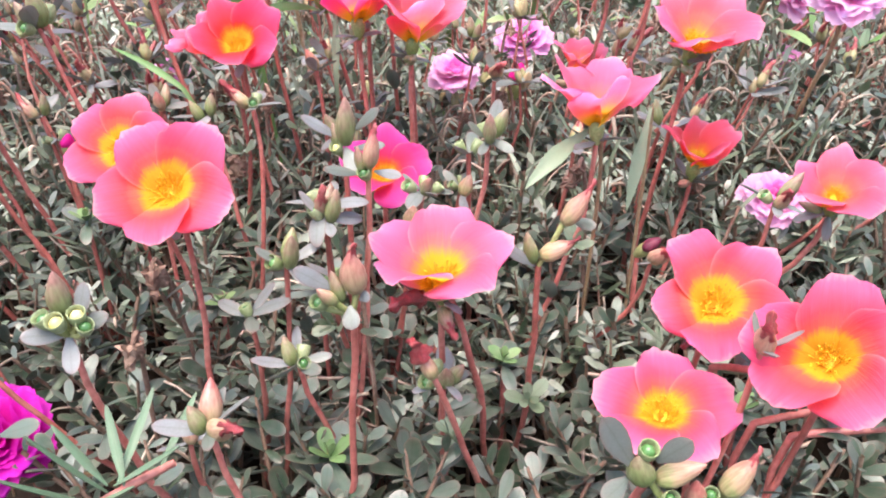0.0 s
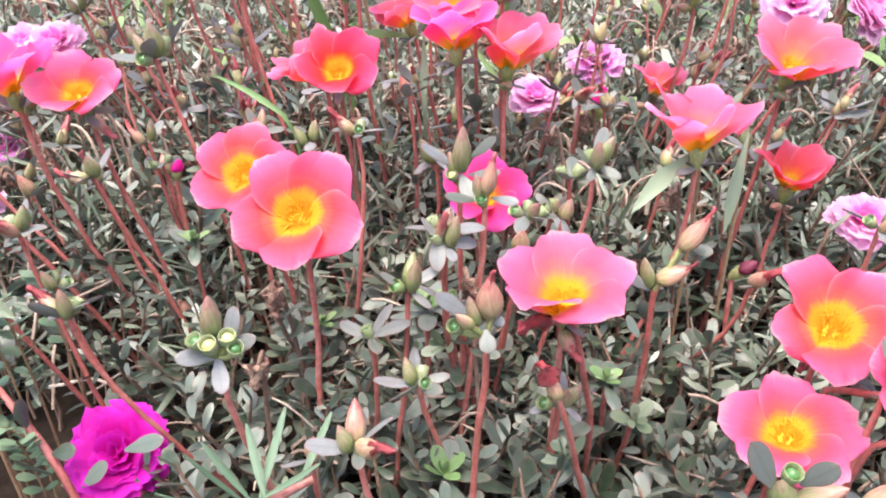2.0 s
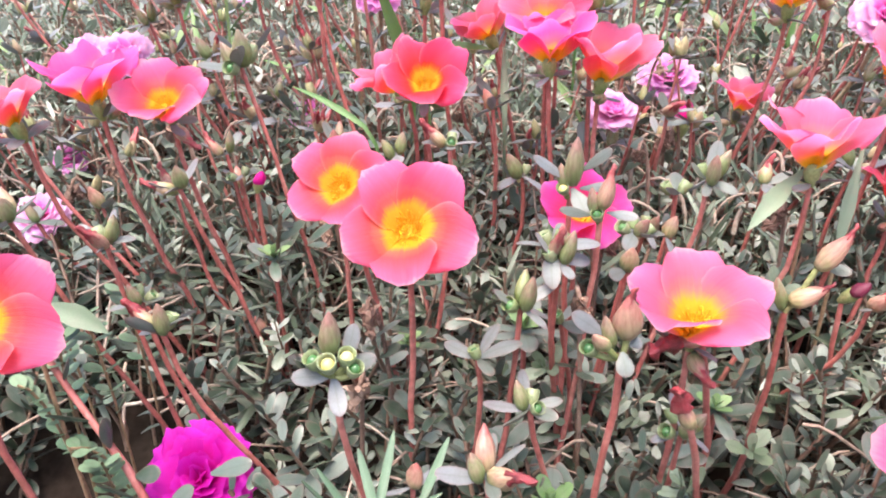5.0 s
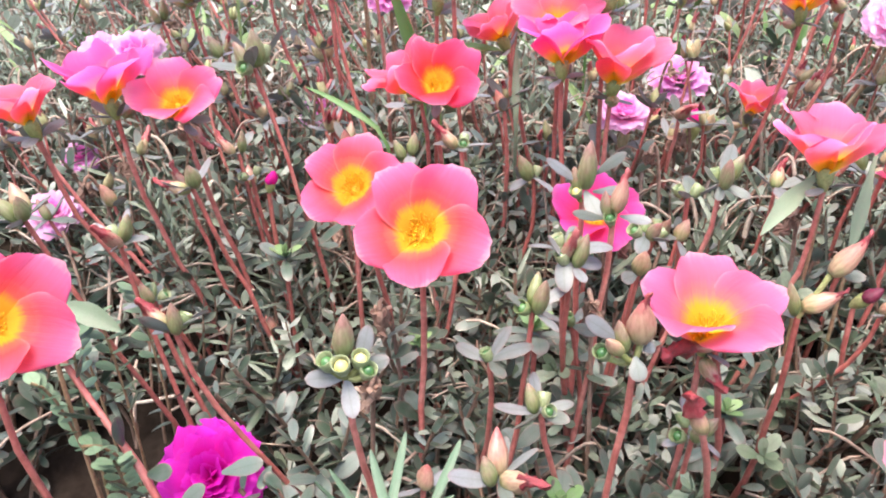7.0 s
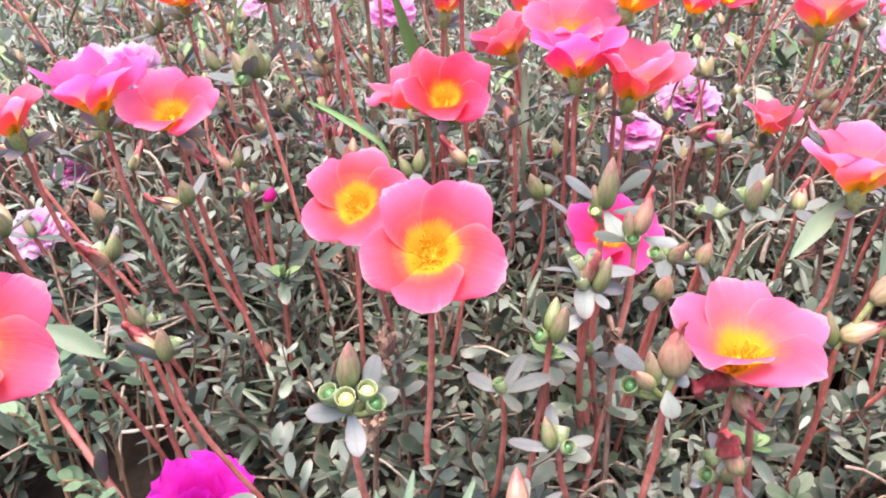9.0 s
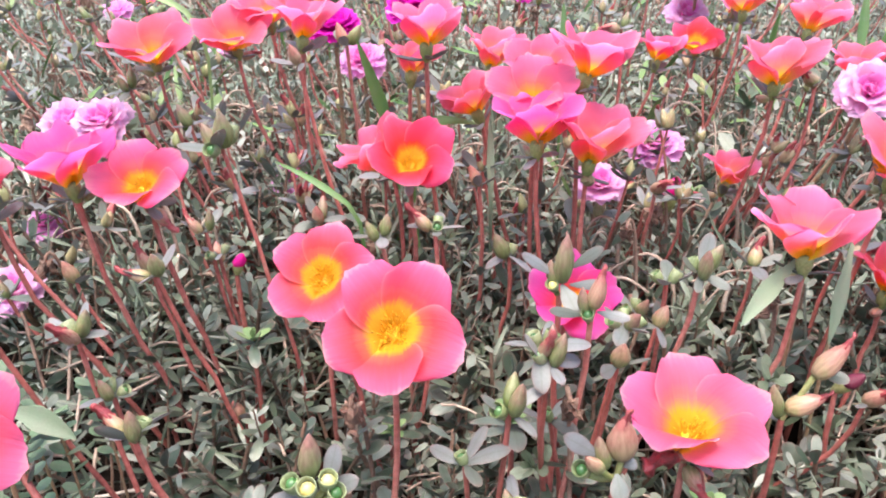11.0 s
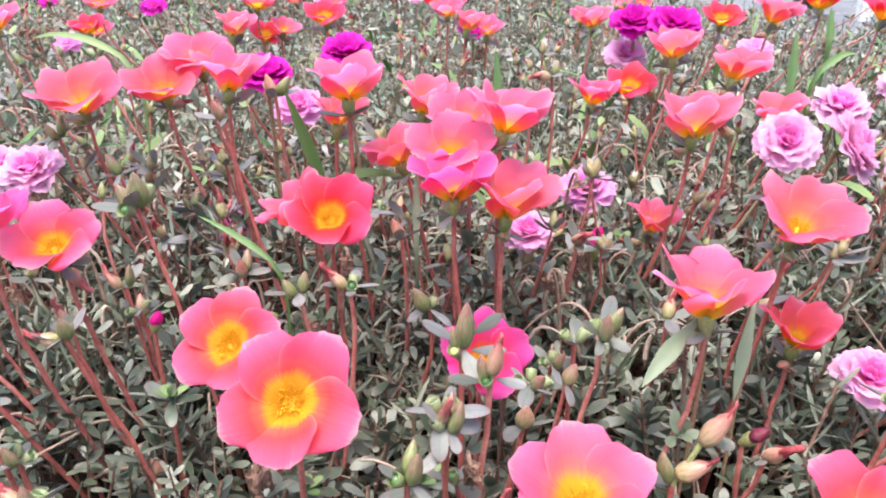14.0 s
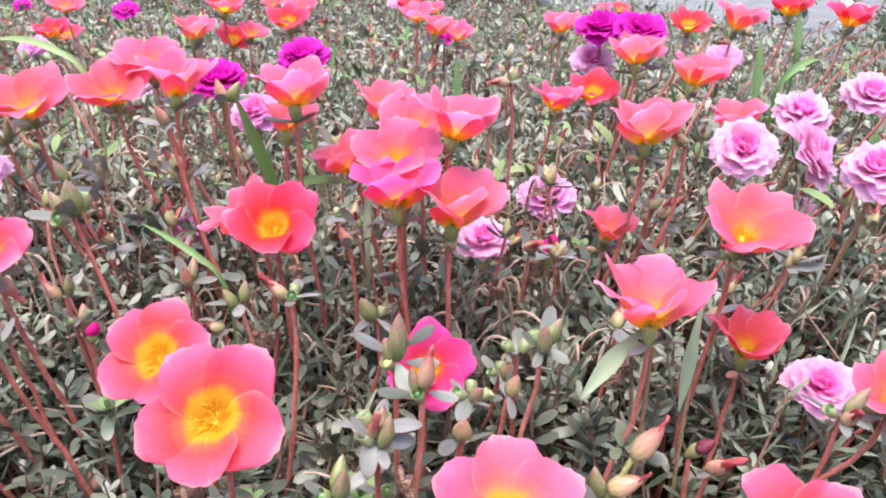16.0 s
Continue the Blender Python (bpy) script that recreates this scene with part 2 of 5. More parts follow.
CUP_YELLOW = skin_material("pale_seed_dome", [(0.3, (0.60, 0.50, 0.16)), (0.7, (0.72, 0.64, 0.30))], 200, 0.3, 0.1)
STAMEN = skin_material("yellow_stamens", [(0.25, (0.76, 0.30, 0.006)), (0.5, (0.86, 0.46, 0.012)), (0.8, (0.88, 0.58, 0.03))], 900, 0.6)
DRY = skin_material("dry_brown", [(0.2, (0.07, 0.04, 0.028)), (0.5, (0.20, 0.115, 0.08)), (0.8, (0.36, 0.24, 0.18))], 240, 0.8, 0.8)
STRAW = skin_material("dry_straw", [(0.2, (0.20, 0.13, 0.10)), (0.5, (0.34, 0.24, 0.19)), (0.8, (0.48, 0.38, 0.31))], 100, 0.8)
PALE_DRY = skin_material("pale_dry_stalk", [(0.2, (0.20, 0.13, 0.10)), (0.5, (0.36, 0.27, 0.21)), (0.8, (0.52, 0.44, 0.36))], 120, 0.7)
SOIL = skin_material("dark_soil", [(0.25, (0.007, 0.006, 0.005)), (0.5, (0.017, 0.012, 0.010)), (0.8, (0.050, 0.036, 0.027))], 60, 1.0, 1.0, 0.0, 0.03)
PAVING = skin_material("pale_concrete", [(0.25, (0.09, 0.10, 0.12)), (0.5, (0.14, 0.15, 0.17)), (0.8, (0.24, 0.25, 0.27))], 6, 0.85)
PAINT = skin_material("grey_blue_paint", [(0.25, (0.16, 0.20, 0.25)), (0.5, (0.22, 0.27, 0.32)), (0.8, (0.30, 0.34, 0.40))], 4, 0.5)
WHITE = skin_material("white_paint", [(0.25, (0.66, 0.68, 0.70)), (0.5, (0.76, 0.78, 0.80)), (0.8, (0.82, 0.83, 0.84))], 4, 0.6)

# ---- shapes ----
# A shape is (points, quads, uv or None); shapes are moved, joined and turned into meshes.


def grid_quads(nu, nv, off=0):
    a = (np.arange(nu - 1)[:, None] * nv + np.arange(nv - 1)[None, :]).ravel() + off
    return np.stack([a, a + nv, a + nv + 1, a + 1], 1)


def ring_quads(nr, n, off=0):
    i, j = np.meshgrid(np.arange(nr - 1), np.arange(n), indexing="ij")
    a, b = (i * n + j).ravel(), (i * n + (j + 1) % n).ravel()
    return np.stack([a, b, b + n, a + n], 1) + off


def lathe(profile, n=10, squash=1.0):
    """Turns a profile of (radius, height) round z."""
    a = np.arange(n) * 2 * math.pi / n
    p = [np.stack([r * np.cos(a), squash * r * np.sin(a), np.full(n, h)], 1) for r, h in profile]
    return np.concatenate(p), ring_quads(len(profile), n), None


def tube(points, radii, n=7):
    """A round stem along points."""
    pts = [Vector(p) for p in points]
    out = []
    side = Vector((1, 0.01, 0))
    for i, p in enumerate(pts):
        d = (pts[min(i + 1, len(pts) - 1)] - pts[max(i - 1, 0)]).normalized()
        side = (side - d * side.dot(d)).normalized()
        up = d.cross(side)
        for j in range(n):
            a = 2 * math.pi * j / n
            out.append(p + (side * math.cos(a) + up * math.sin(a)) * radii[i])
    return np.array([tuple(v) for v in out]), ring_quads(len(pts), n), None


def bend(a, da, b, db, steps):
    """Points of a smooth curve from a (leaving by da) to b (arriving by db)."""
    a, da, b, db = Vector(a), Vector(da), Vector(b), Vector(db)
    out = []
    for i in range(steps + 1):
        s = i / steps
        out.append(a * (1 - s) ** 3 + (a + da) * 3 * s * (1 - s) ** 2 + (b - db) * 3 * s * s * (1 - s) + b * s ** 3)
    return out


def moved(shape, m):
    p = np.asarray(shape[0])
    m = np.array(m)
    return p @ m[:3, :3].T + m[:3, 3], shape[1], shape[2]


def joined(shapes):
    pts, quads, uvs, off = [], [], [], 0
    for s in shapes:
        pts.append(s[0])
        quads.append(s[1] + off)
        uvs.append(s[2] if s[2] is not None else np.zeros((len(s[0]), 2)))
        off += len(s[0])
    return np.concatenate(pts), np.concatenate(quads), np.concatenate(uvs)


def mesh_of(name, shape, material, smooth=True):
    pts, quads, uv = shape
    me = bpy.data.meshes.new(name)
    me.vertices.add(len(pts))
    me.vertices.foreach_set("co", np.asarray(pts, dtype=np.float32).ravel())
    me.loops.add(4 * len(quads))
    flat = np.asarray(quads, dtype=np.int32).ravel()
    me.loops.foreach_set("vertex_index", flat)
    me.polygons.add(len(quads))
    me.polygons.foreach_set("loop_start", np.arange(0, 4 * len(quads), 4, dtype=np.int32))
    me.polygons.foreach_set("use_smooth", np.full(len(quads), smooth))
    if uv is not None:
        layer = me.uv_layers.new(name="UVMap")
        layer.data.foreach_set("uv", np.asarray(uv, dtype=np.float32)[flat].ravel())
    me.update(calc_edges=True)
    me.validate()
    me.materials.append(material)
    return me


def part(name, mesh, parent, m=None, label=""):
    """One part under its thing; m is its place in the world."""
    ob = new(name, mesh)
    ob.parent = parent
    if m is not None:
        ob.matrix_basis = parent.matrix_basis.inverted() @ m if parent.parent is None else m
    if label:
        ob["label"] = label
    return ob


def thing(name, at, label, category, group=""):
    ob = new(name)
    ob.empty_display_size = 0.005
    ob.matrix_basis = Matrix.Translation(at)
    return tagged(ob, label, category, group)


def along(direction, at, spin=0.0):
    """The pose whose z runs along direction."""
    q = Vector(direction).normalized().to_track_quat("Z", "Y")
    return Matrix.Translation(at) @ q.to_matrix().to_4x4() @ Matrix.Rotation(spin, 4, "Z")


def spot(at, size=1.0, rx=0, ry=0, rz=0):
    return Matrix.LocRotScale(at, Euler([radians(a) for a in (rx, ry, rz)]), (size,) * 3)


def bed_height(x, y):
    """The height of the leaf canopy: the bed rises from its edge and runs level further in."""
    h = float(np.interp(y, [-0.2, 0.08, 0.2, 0.26, 0.35, 0.45, 0.6, 1.0, 3.0], [0.06, 0.088, 0.118, 0.133, 0.160, 0.182, 0.197, 0.204, 0.204]))
    h -= 0.034 * math.exp(-((x + 0.175) / 0.055) ** 2 - ((y - 0.165) / 0.055) ** 2)
    far = min(1.0, max(0.0, (y - 0.36) / 0.2))
    return h + (0.012 + 0.012 * far) * noise.noise((x * 9, y * 9, 0.3)) + (0.008 + 0.006 * far) * noise.noise((x * 31, y * 31, 4.1))


def soil_height(x, y):
    return bed_height(x, y) - 0.062


# ---- petals, leaves, buds: the pieces ----
def petal(length, width, rise0, rise1, cup, ruffle, seed, nu=14, nv=17, notch=0.022, frill=0.009, taper=0.52):
    """A broad petal from the flower's middle outwards along x; rise: degrees over the level at base and tip."""
    rng = random.Random(seed)
    ph, ph2 = rng.uniform(0, 6.3), rng.uniform(0, 6.3)
    skew = rng.uniform(-0.06, 0.06)
    notch *= rng.uniform(0.2, 1.6)
    us = np.linspace(0, 1, nu) ** 0.9
    r = z = 0.0
    pts, uv = [], []
    last = 0.0
    for u in us:
        ang = radians(rise0 + (rise1 - rise0) * u ** 1.2)
        r += (u - last) * length * math.cos(ang)
        z += (u - last) * length * math.sin(ang)
        last = u
        w = width * (0.24 + 0.76 * math.sin(math.pi / 2 * min(1, u / 0.66)) ** 0.9) * (1 - 0.10 * max(0.0, (u - 0.7) / 0.3) ** 2)
        for v in np.sin(np.linspace(-1.35, 1.35, nv)) / math.sin(1.35):
            y = v * w
            short = taper * (1 - math.sqrt(1 - 0.98 * v * v)) + notch * math.exp(-(v / 0.22) ** 2) - 0.02 * math.sin(4 * v + ph2) - frill * (math.sin(13 * v + ph) + math.sin(23 * v))
            k = 1 - short * u ** 1.5
            lift = cup * (y / max(width, 1e-6)) ** 2 * length * (0.3 + u)
            wave = ruffle * length * u * u * math.sin(3.3 * v + ph) + 0.4 * ruffle * length * u ** 3 * math.sin(7 * v + ph2)
            wave += 0.035 * length * u * noise.noise((u * 3.1 + seed, v * 2.3, seed * 0.7)) + 0.012 * length * u * noise.noise((u * 9 + seed, v * 7, seed * 0.7))
            pts.append((r * k - 0.4 * lift * math.sin(ang), y + skew * length * u * u, z * k + lift * math.cos(ang) + wave))
            uv.append((min(1.0, math.hypot(u * k * length, y) / length * 1.04), 0.5 + 0.5 * v))
    return np.array(pts), grid_quads(nu, nv), np.array(uv)


def leaf(length, width, thick, droop, fold, nu=8, nv=5, tip=0.6, lean=0.0):
    """A thick spoon-shaped leaf along x, closed all round."""
    top, low, uv = [], [], []
    for u in 1 - (1 - np.linspace(0, 1, nu)) ** 1.6:
        w = width * (0.2 + 0.8 * math.sin(math.pi / 2 * u / tip) ** 1.3) if u < tip else width * max(0.0, 1 - ((u - tip) / (1.002 - tip)) ** 2.2) ** 0.5
        for v in np.linspace(-1, 1, nv):
            e = thick * (1 - v * v) * (0.5 + 0.5 * math.sin(math.pi * min(1, u * 1.02)))
            x, y, z = u * length, v * w + lean * length * u * u, droop * length * u * u + fold * abs(v) * w
            top.append((x, y, z + e))
            low.append((x, y, z - e))
            uv.append((u, 0.5 + 0.5 * v))
    q = grid_quads(nu, nv)
    return np.array(top + low), np.concatenate([q, q[:, ::-1] + nu * nv]), np.array(uv + uv)


def flat_leaf(length, width, droop, fold, nu=4):
    """A cheap leaf for the far part of the bed."""
    pts, uv = [], []
    for u in np.linspace(0, 1, nu):
        w = width * (0.25 + 0.75 * math.sin(math.pi * min(1, 0.15 + u * 0.8)))
        if u == 1:
            w = width * 0.15
        for v in (-1, 0, 1):
            pts.append((u * length, v * w, droop * length * u * u + fold * abs(v) * w))
            uv.append((u, 0.5 + 0.4 * v))
    return np.array(pts), grid_quads(nu, 3), np.array(uv)


def crumple(shape, amount, scale, seed):
    p = np.array(shape[0])
    for i, v in enumerate(p):
        n = noise.noise_vector(Vector(v) * scale + Vector((seed * 7.1, seed * 3.3, 0)))
        p[i] = v + np.array(n) * amount
    return p, shape[1], shape[2]


def bud_shape(length, radius, n=10):
    prof = [(1e-5, 0), (0.55, 0.02), (0.85, 0.14), (1.0, 0.32), (0.95, 0.5), (0.72, 0.7), (0.42, 0.86), (0.16, 0.96), (1e-5, 1.0)]
    pts, q, _ = lathe([(r * radius, h * length) for r, h in prof], n, 0.82)
    pts = np.array(pts)
    pts[:, 0] += 0.06 * length * (pts[:, 2] / length) ** 2
    keel = np.abs(pts[:, 0]) > 0.8 * radius
    pts[keel, 0] *= 1.1
    return pts, q, None


def cup_shape(radius, height, n=12):
    prof = [(0.45, 0), (0.8, 0.2), (1.0, 0.55), (1.06, 1.0), (1.01, 1.03), (0.95, 1.0), (0.90, 0.7), (0.7, 0.5), (0.02, 0.45)]
    return lathe([(r * radius, h * height) for r, h in prof], n)


def dome_shape(radius, height, n=10):
    prof = [(0.8, 0.5), (0.74, 0.72), (0.5, 0.88), (0.2, 0.95), (0.01, 0.96)]
    return lathe([(r * radius, h * height) for r, h in prof], n)


def wilt_shape(length, radius, seed):
    prof = [(0.55, 0), (0.8, 0.12), (0.55, 0.3), (0.6, 0.45), (0.38, 0.62), (0.5, 0.78), (0.3, 0.92), (0.02, 1.0)]
    pts, q, _ = lathe([(r * radius, h * length) for r, h in prof], 12)
    pts = np.array(pts)
    a = np.arctan2(pts[:, 1], pts[:, 0]) * 4 + pts[:, 2] * 500
    pts[:, :2] *= (1 + 0.35 * np.sin(a))[:, None]
    pts[:, 0] += 0.35 * length * (pts[:, 2] / length) ** 2
    return crumple((pts, q, None), radius * 0.35, 320, seed)


def stamens_shape(radius, seed, count=190):
    """A tuft of fine filaments with their anthers, leaning outwards."""
    rng = random.Random(seed)
    out = []
    for i in range(count):
        a, s = rng.uniform(0, 6.283), math.sqrt(rng.random())
        d = Vector((math.cos(a) * s * 1.25, math.sin(a) * s * 1.25, 1.05 - 0.3 * s)).normalized()
        h = radius * rng.uniform(0.13, 0.25)
        base = Vector((math.cos(a) * s, math.sin(a) * s, 0.15 * s)) * radius * 0.25
        tip = base + d * h
        out.append(tube([base, tip], [0.00013, 0.0001], 3))
        out.append(moved(lathe([(1e-5, -0.0003), (0.00033, 0.0001), (1e-5, 0.0006)], 4), along(d, tip)))
    out.append(moved(lathe([(radius * 0.15, 0), (radius * 0.15, radius * 0.05), (radius * 0.08, radius * 0.1), (1e-5, radius * 0.12)], 10), Matrix()))
    return joined(out)


def pistil_shape(radius):
    out = [tube([(0, 0, 0), (0, 0, radius * 0.24)], [0.0003, 0.00025], 5)]
    for i in range(5):
        a = i * 1.2566
        c, s = math.cos(a), math.sin(a)
        r = radius
        out.append(tube([(0, 0, r * 0.23), (c * r * 0.04, s * r * 0.04, r * 0.3), (c * r * 0.09, s * r * 0.09, r * 0.33), (c * r * 0.13, s * r * 0.13, r * 0.31)], [0.00025, 0.00022, 0.00018, 0.0001], 4))
    return joined(out)


# shared meshes of the small pieces
COLLAR_LEAVES = [mesh_of("collar_leaf", leaf(0.0112, 0.0018 + 0.0002 * i, 0.0005, d, f, lean=0.05 * (i - 1.5)), COLLAR) for i, (d, f) in enumerate([(0.12, 0.2), (-0.1, 0.12), (0.28, 0.25), (-0.25, 0.1)])]
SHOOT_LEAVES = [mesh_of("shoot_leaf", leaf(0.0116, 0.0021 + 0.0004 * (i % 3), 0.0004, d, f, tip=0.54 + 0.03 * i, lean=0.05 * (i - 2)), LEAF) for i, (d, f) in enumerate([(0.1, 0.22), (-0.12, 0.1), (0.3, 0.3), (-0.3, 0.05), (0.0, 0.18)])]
FRESH_LEAVES = [mesh_of("fresh_leaf", leaf(0.0105, 0.0029, 0.0004, d, 0.2), FRESH) for d in (0.1, -0.15)]
NEEDLE_LEAVES = [mesh_of("narrow_leaf", leaf(0.016, 0.0011, 0.0005, d, 0.1, tip=0.45), NEEDLE) for d in (0.1, -0.12, 0.25)]
BUDS = [mesh_of("bud", bud_shape(0.0104, 0.0025, 12), BUD), mesh_of("bud", bud_shape(0.0088, 0.0023, 12), BUD)]
PEACHES = [mesh_of("peach_bud", bud_shape(0.0100, 0.0025, 12), PEACH), mesh_of("peach_bud", bud_shape(0.0088, 0.0027, 12), PEACH)]
CUPS = [mesh_of("seed_cup", cup_shape(0.00185, 0.0040), CUP)]
DOMES = {"c": mesh_of("seed_dome", dome_shape(0.00185, 0.0040), CUP_GREEN), "y": mesh_of("seed_dome", dome_shape(0.00185, 0.0040), CUP_YELLOW)}
WILTS = [mesh_of("wilted_tip", wilt_shape(0.0070, 0.0021, s), WILT) for s in range(4)]
CALYX_MESH = mesh_of("calyx", lathe([(0.0010, -0.0070), (0.0017, -0.0056), (0.0025, -0.0036), (0.0028, -0.001), (0.0024, 0.0010), (0.001, 0.0012)], 10), CALYX)
TIP = leaf_material("young_tip_leaf", (0.15, 0.21, 0.12), (0.21, 0.27, 0.17), (0.30, 0.37, 0.25), 0.36, 0.3, 0.15)


SIDE_STALK = mesh_of("side_shoot", tube([(0, 0, 0), (0.0004, 0, 0.004), (0, 0, 0.009)], [0.0006, 0.0005, 0.0004], 5), TIP)
SIDE_LEAVES = [mesh_of("tip_leaf", leaf(0.0090, 0.0021, 0.0004, d, 0.22, 6, 3), TIP) for d in (0.05, 0.2)]


def side_shoot(parent, m, rng):
    """A young shoot: a short stalk with spoon leaves that close up towards its tip."""
    stalk = part("side_shoot", SIDE_STALK, parent, m, "pale green young side shoot")
    for i in range(7):
        k = i / 6
        part("leaf", rng.choice(SIDE_LEAVES), stalk, Matrix.Translation((0, 0, 0.004 + 0.005 * k)) @ Matrix.Rotation(i * 2.4 + rng.uniform(-0.3, 0.3), 4, "Z") @ Matrix.Rotation(radians(-15 - 50 * k + rng.uniform(-8, 8)), 4, "Y") @ Matrix.Scale(1 - 0.5 * k, 4))


PETAL_SETS = {}
STAMEN_SETS = {}
PISTIL = mesh_of("pistil", pistil_shape(0.014), STAMEN)


def petal_set(colour, style, near=True):
    """Five petals for a flower; style: how far it stands open."""
    key = colour, style, near
    if key not in PETAL_SETS:
        rise0, rise1, cup, ruffle, width = {"flat": (46, 5, 0.09, 0.05, 0.53), "bowl": (54, 16, 0.11, 0.055, 0.52), "cup": (60, 26, 0.13, 0.06, 0.53), "vee": (54, 28, 0.13, 0.07, 0.50), "wavy": (48, 6, 0.06, 0.10, 0.49)}[style]
        reach = {"flat": 1.2, "bowl": 1.23, "cup": 1.30, "vee": 1.32, "wavy": 1.2}[style]
        PETAL_SETS[key] = [mesh_of("petal", petal(reach, width, rise0 + 6 * math.sin(i * 2.1), rise1 + 10 * math.sin(i * 1.7 + len(style)), cup, ruffle, i * 13 + len(colour) * 5 + len(style), *((14, 17) if near else (8, 11)), taper=0.50 if style == "flat" else 0.55), PETALS[colour]) for i in range(5)]
    return PETAL_SETS[key]


def stem_part(parent, top, down, base, r0=0.0009, r1=0.00115, material=None, steps=9):
    reach = (Vector(top) - Vector(base)).length
    pts = bend(top, Vector(down) * reach * 0.35, base, Vector((0, 0, -1)) * reach * 0.3, steps)
    wob = random.Random(round(top[0] * 1e4) + round(top[1] * 1e4))
    for p in pts[2:-1]:
        p += Vector((wob.uniform(-1, 1), wob.uniform(-1, 1), 0)) * 0.0009
    radii = [(r0 + (r1 - r0) * i / steps) * wob.uniform(0.94, 1.06) for i in range(steps + 1)]
    origin = parent.matrix_basis.translation
    shape = tube([p - origin for p in pts], radii, 8)
    made = part("stem", mesh_of("stem", shape, material or STEM), parent)
    if material is None and top[1] < 0.36:
        for i in range(wob.randint(3, 6)):
            s = wob.uniform(0.35, 0.85) * steps
            p = pts[int(s)].lerp(pts[int(s) + 1], s % 1)
            m = Matrix.Translation(p) @ Matrix.Rotation(wob.uniform(0, 6.28), 4, "Z") @ Matrix.Rotation(radians(wob.uniform(-50, 15)), 4, "Y") @ Matrix.Rotation(wob.uniform(-0.6, 0.6), 4, "X") @ Matrix.Scale(wob.uniform(0.7, 1.2), 4)
            part("leaf", wob.choice(SHOOT_LEAVES), parent, m)
        if wob.random() < 0.5:
            s = wob.uniform(0.3, 0.75) * steps
            p = pts[int(s)].lerp(pts[int(s) + 1], s % 1)
            out = Vector((wob.uniform(-1, 1), wob.uniform(-1.2, 0.3), wob.uniform(0.5, 1.3)))
            side_shoot(parent, along(out, p, wob.uniform(0, 6)) @ Matrix.Scale(wob.uniform(0.75, 1.1), 4), wob)
    return made, pts


def collar(parent, at, axis, count, rng, size=1.0, tilt=(55, 95), meshes=None):
    for i in range(count):
        a = 6.283 * i / count + rng.uniform(-0.5, 0.5)
        m = along(axis, at) @ Matrix.Rotation(a, 4, "Z") @ Matrix.Rotation(radians(rng.uniform(*tilt) - 90), 4, "Y") @ Matrix.Rotation(rng.uniform(-0.6, 0.6), 4, "X") @ Matrix.Scale(size * rng.uniform(0.75, 1.15), 4)
        part("leaf", rng.choice(meshes or COLLAR_LEAVES), parent, m)


def foot(p, rng, pull=0.78):
    """Where a stem leaves the soil: stems spread outwards from the middle of the bed's clumps."""
    x = -0.025 + (p[0] + 0.025) * pull + rng.uniform(-0.020, 0.020)
    y = p[1] + rng.uniform(-0.004, 0.03)
    return Vector((x, y, soil_height(x, y)))


def head_items(parent, at, axis, items, rng, size=1.0):
    """Buds (b), peach buds (p), spent blooms (w) and seed cups (c, y) round a stem's end."""
    n = len(items)
    for i, kind in enumerate(items):
        a = 6.283 * i / n + rng.uniform(-0.4, 0.4) - 1.5
        lean = rng.uniform(4, 16) if n == 1 else rng.uniform(16, 34) if kind in "bp" else rng.uniform(30, 58)
        if kind == "w":
            lean = rng.uniform(20, 60)
        if i == 0 and kind in "bp":
            lean = rng.uniform(3, 12)
        m = along(axis, at) @ Matrix.Rotation(a, 4, "Z") @ Matrix.Translation((0.0016 * (n > 1) * (1.9 if n > 3 and kind in "cy" else 1), 0, 0)) @ Matrix.Rotation(radians(lean), 4, "Y") @ Matrix.Rotation(rng.uniform(0, 6), 4, "Z") @ Matrix.Scale(size * rng.uniform(0.9, 1.12) * (0.82 if n > 3 and kind == "b" else 1), 4)
        if kind == "b":
            part("bud", rng.choice(BUDS), parent, m)
        elif kind == "p":
            part("bud", rng.choice(PEACHES), parent, m, "peach-coloured closed bud")
        elif kind == "w":
            bud = part("spent_bloom", rng.choice(PEACHES), parent, m, "peach spent bloom with a wilted red tip")
            part("wilted_tip", rng.choice(WILTS), bud, Matrix.Translation((0.0003, 0, 0.0058)))
        else:
            cup = part("seed_cup", CUPS[0], parent, m, "opened seed capsule")
            part("seed_dome", DOMES[kind], cup)


COLOUR_WORDS = {"coral": "coral-pink", "salmon": "salmon-coral", "pink": "pink", "blush": "blush-pink", "rose": "rose-pink", "hotcoral": "bright coral-red", "hot": "hot pink", "magentapink": "magenta-pink", "red": "crimson-red"}
STYLE_WORDS = {"flat": "wide open", "bowl": "bowl-shaped", "cup": "half-closed cup-shaped", "vee": "wide-winged", "wavy": "wavy-edged open"}


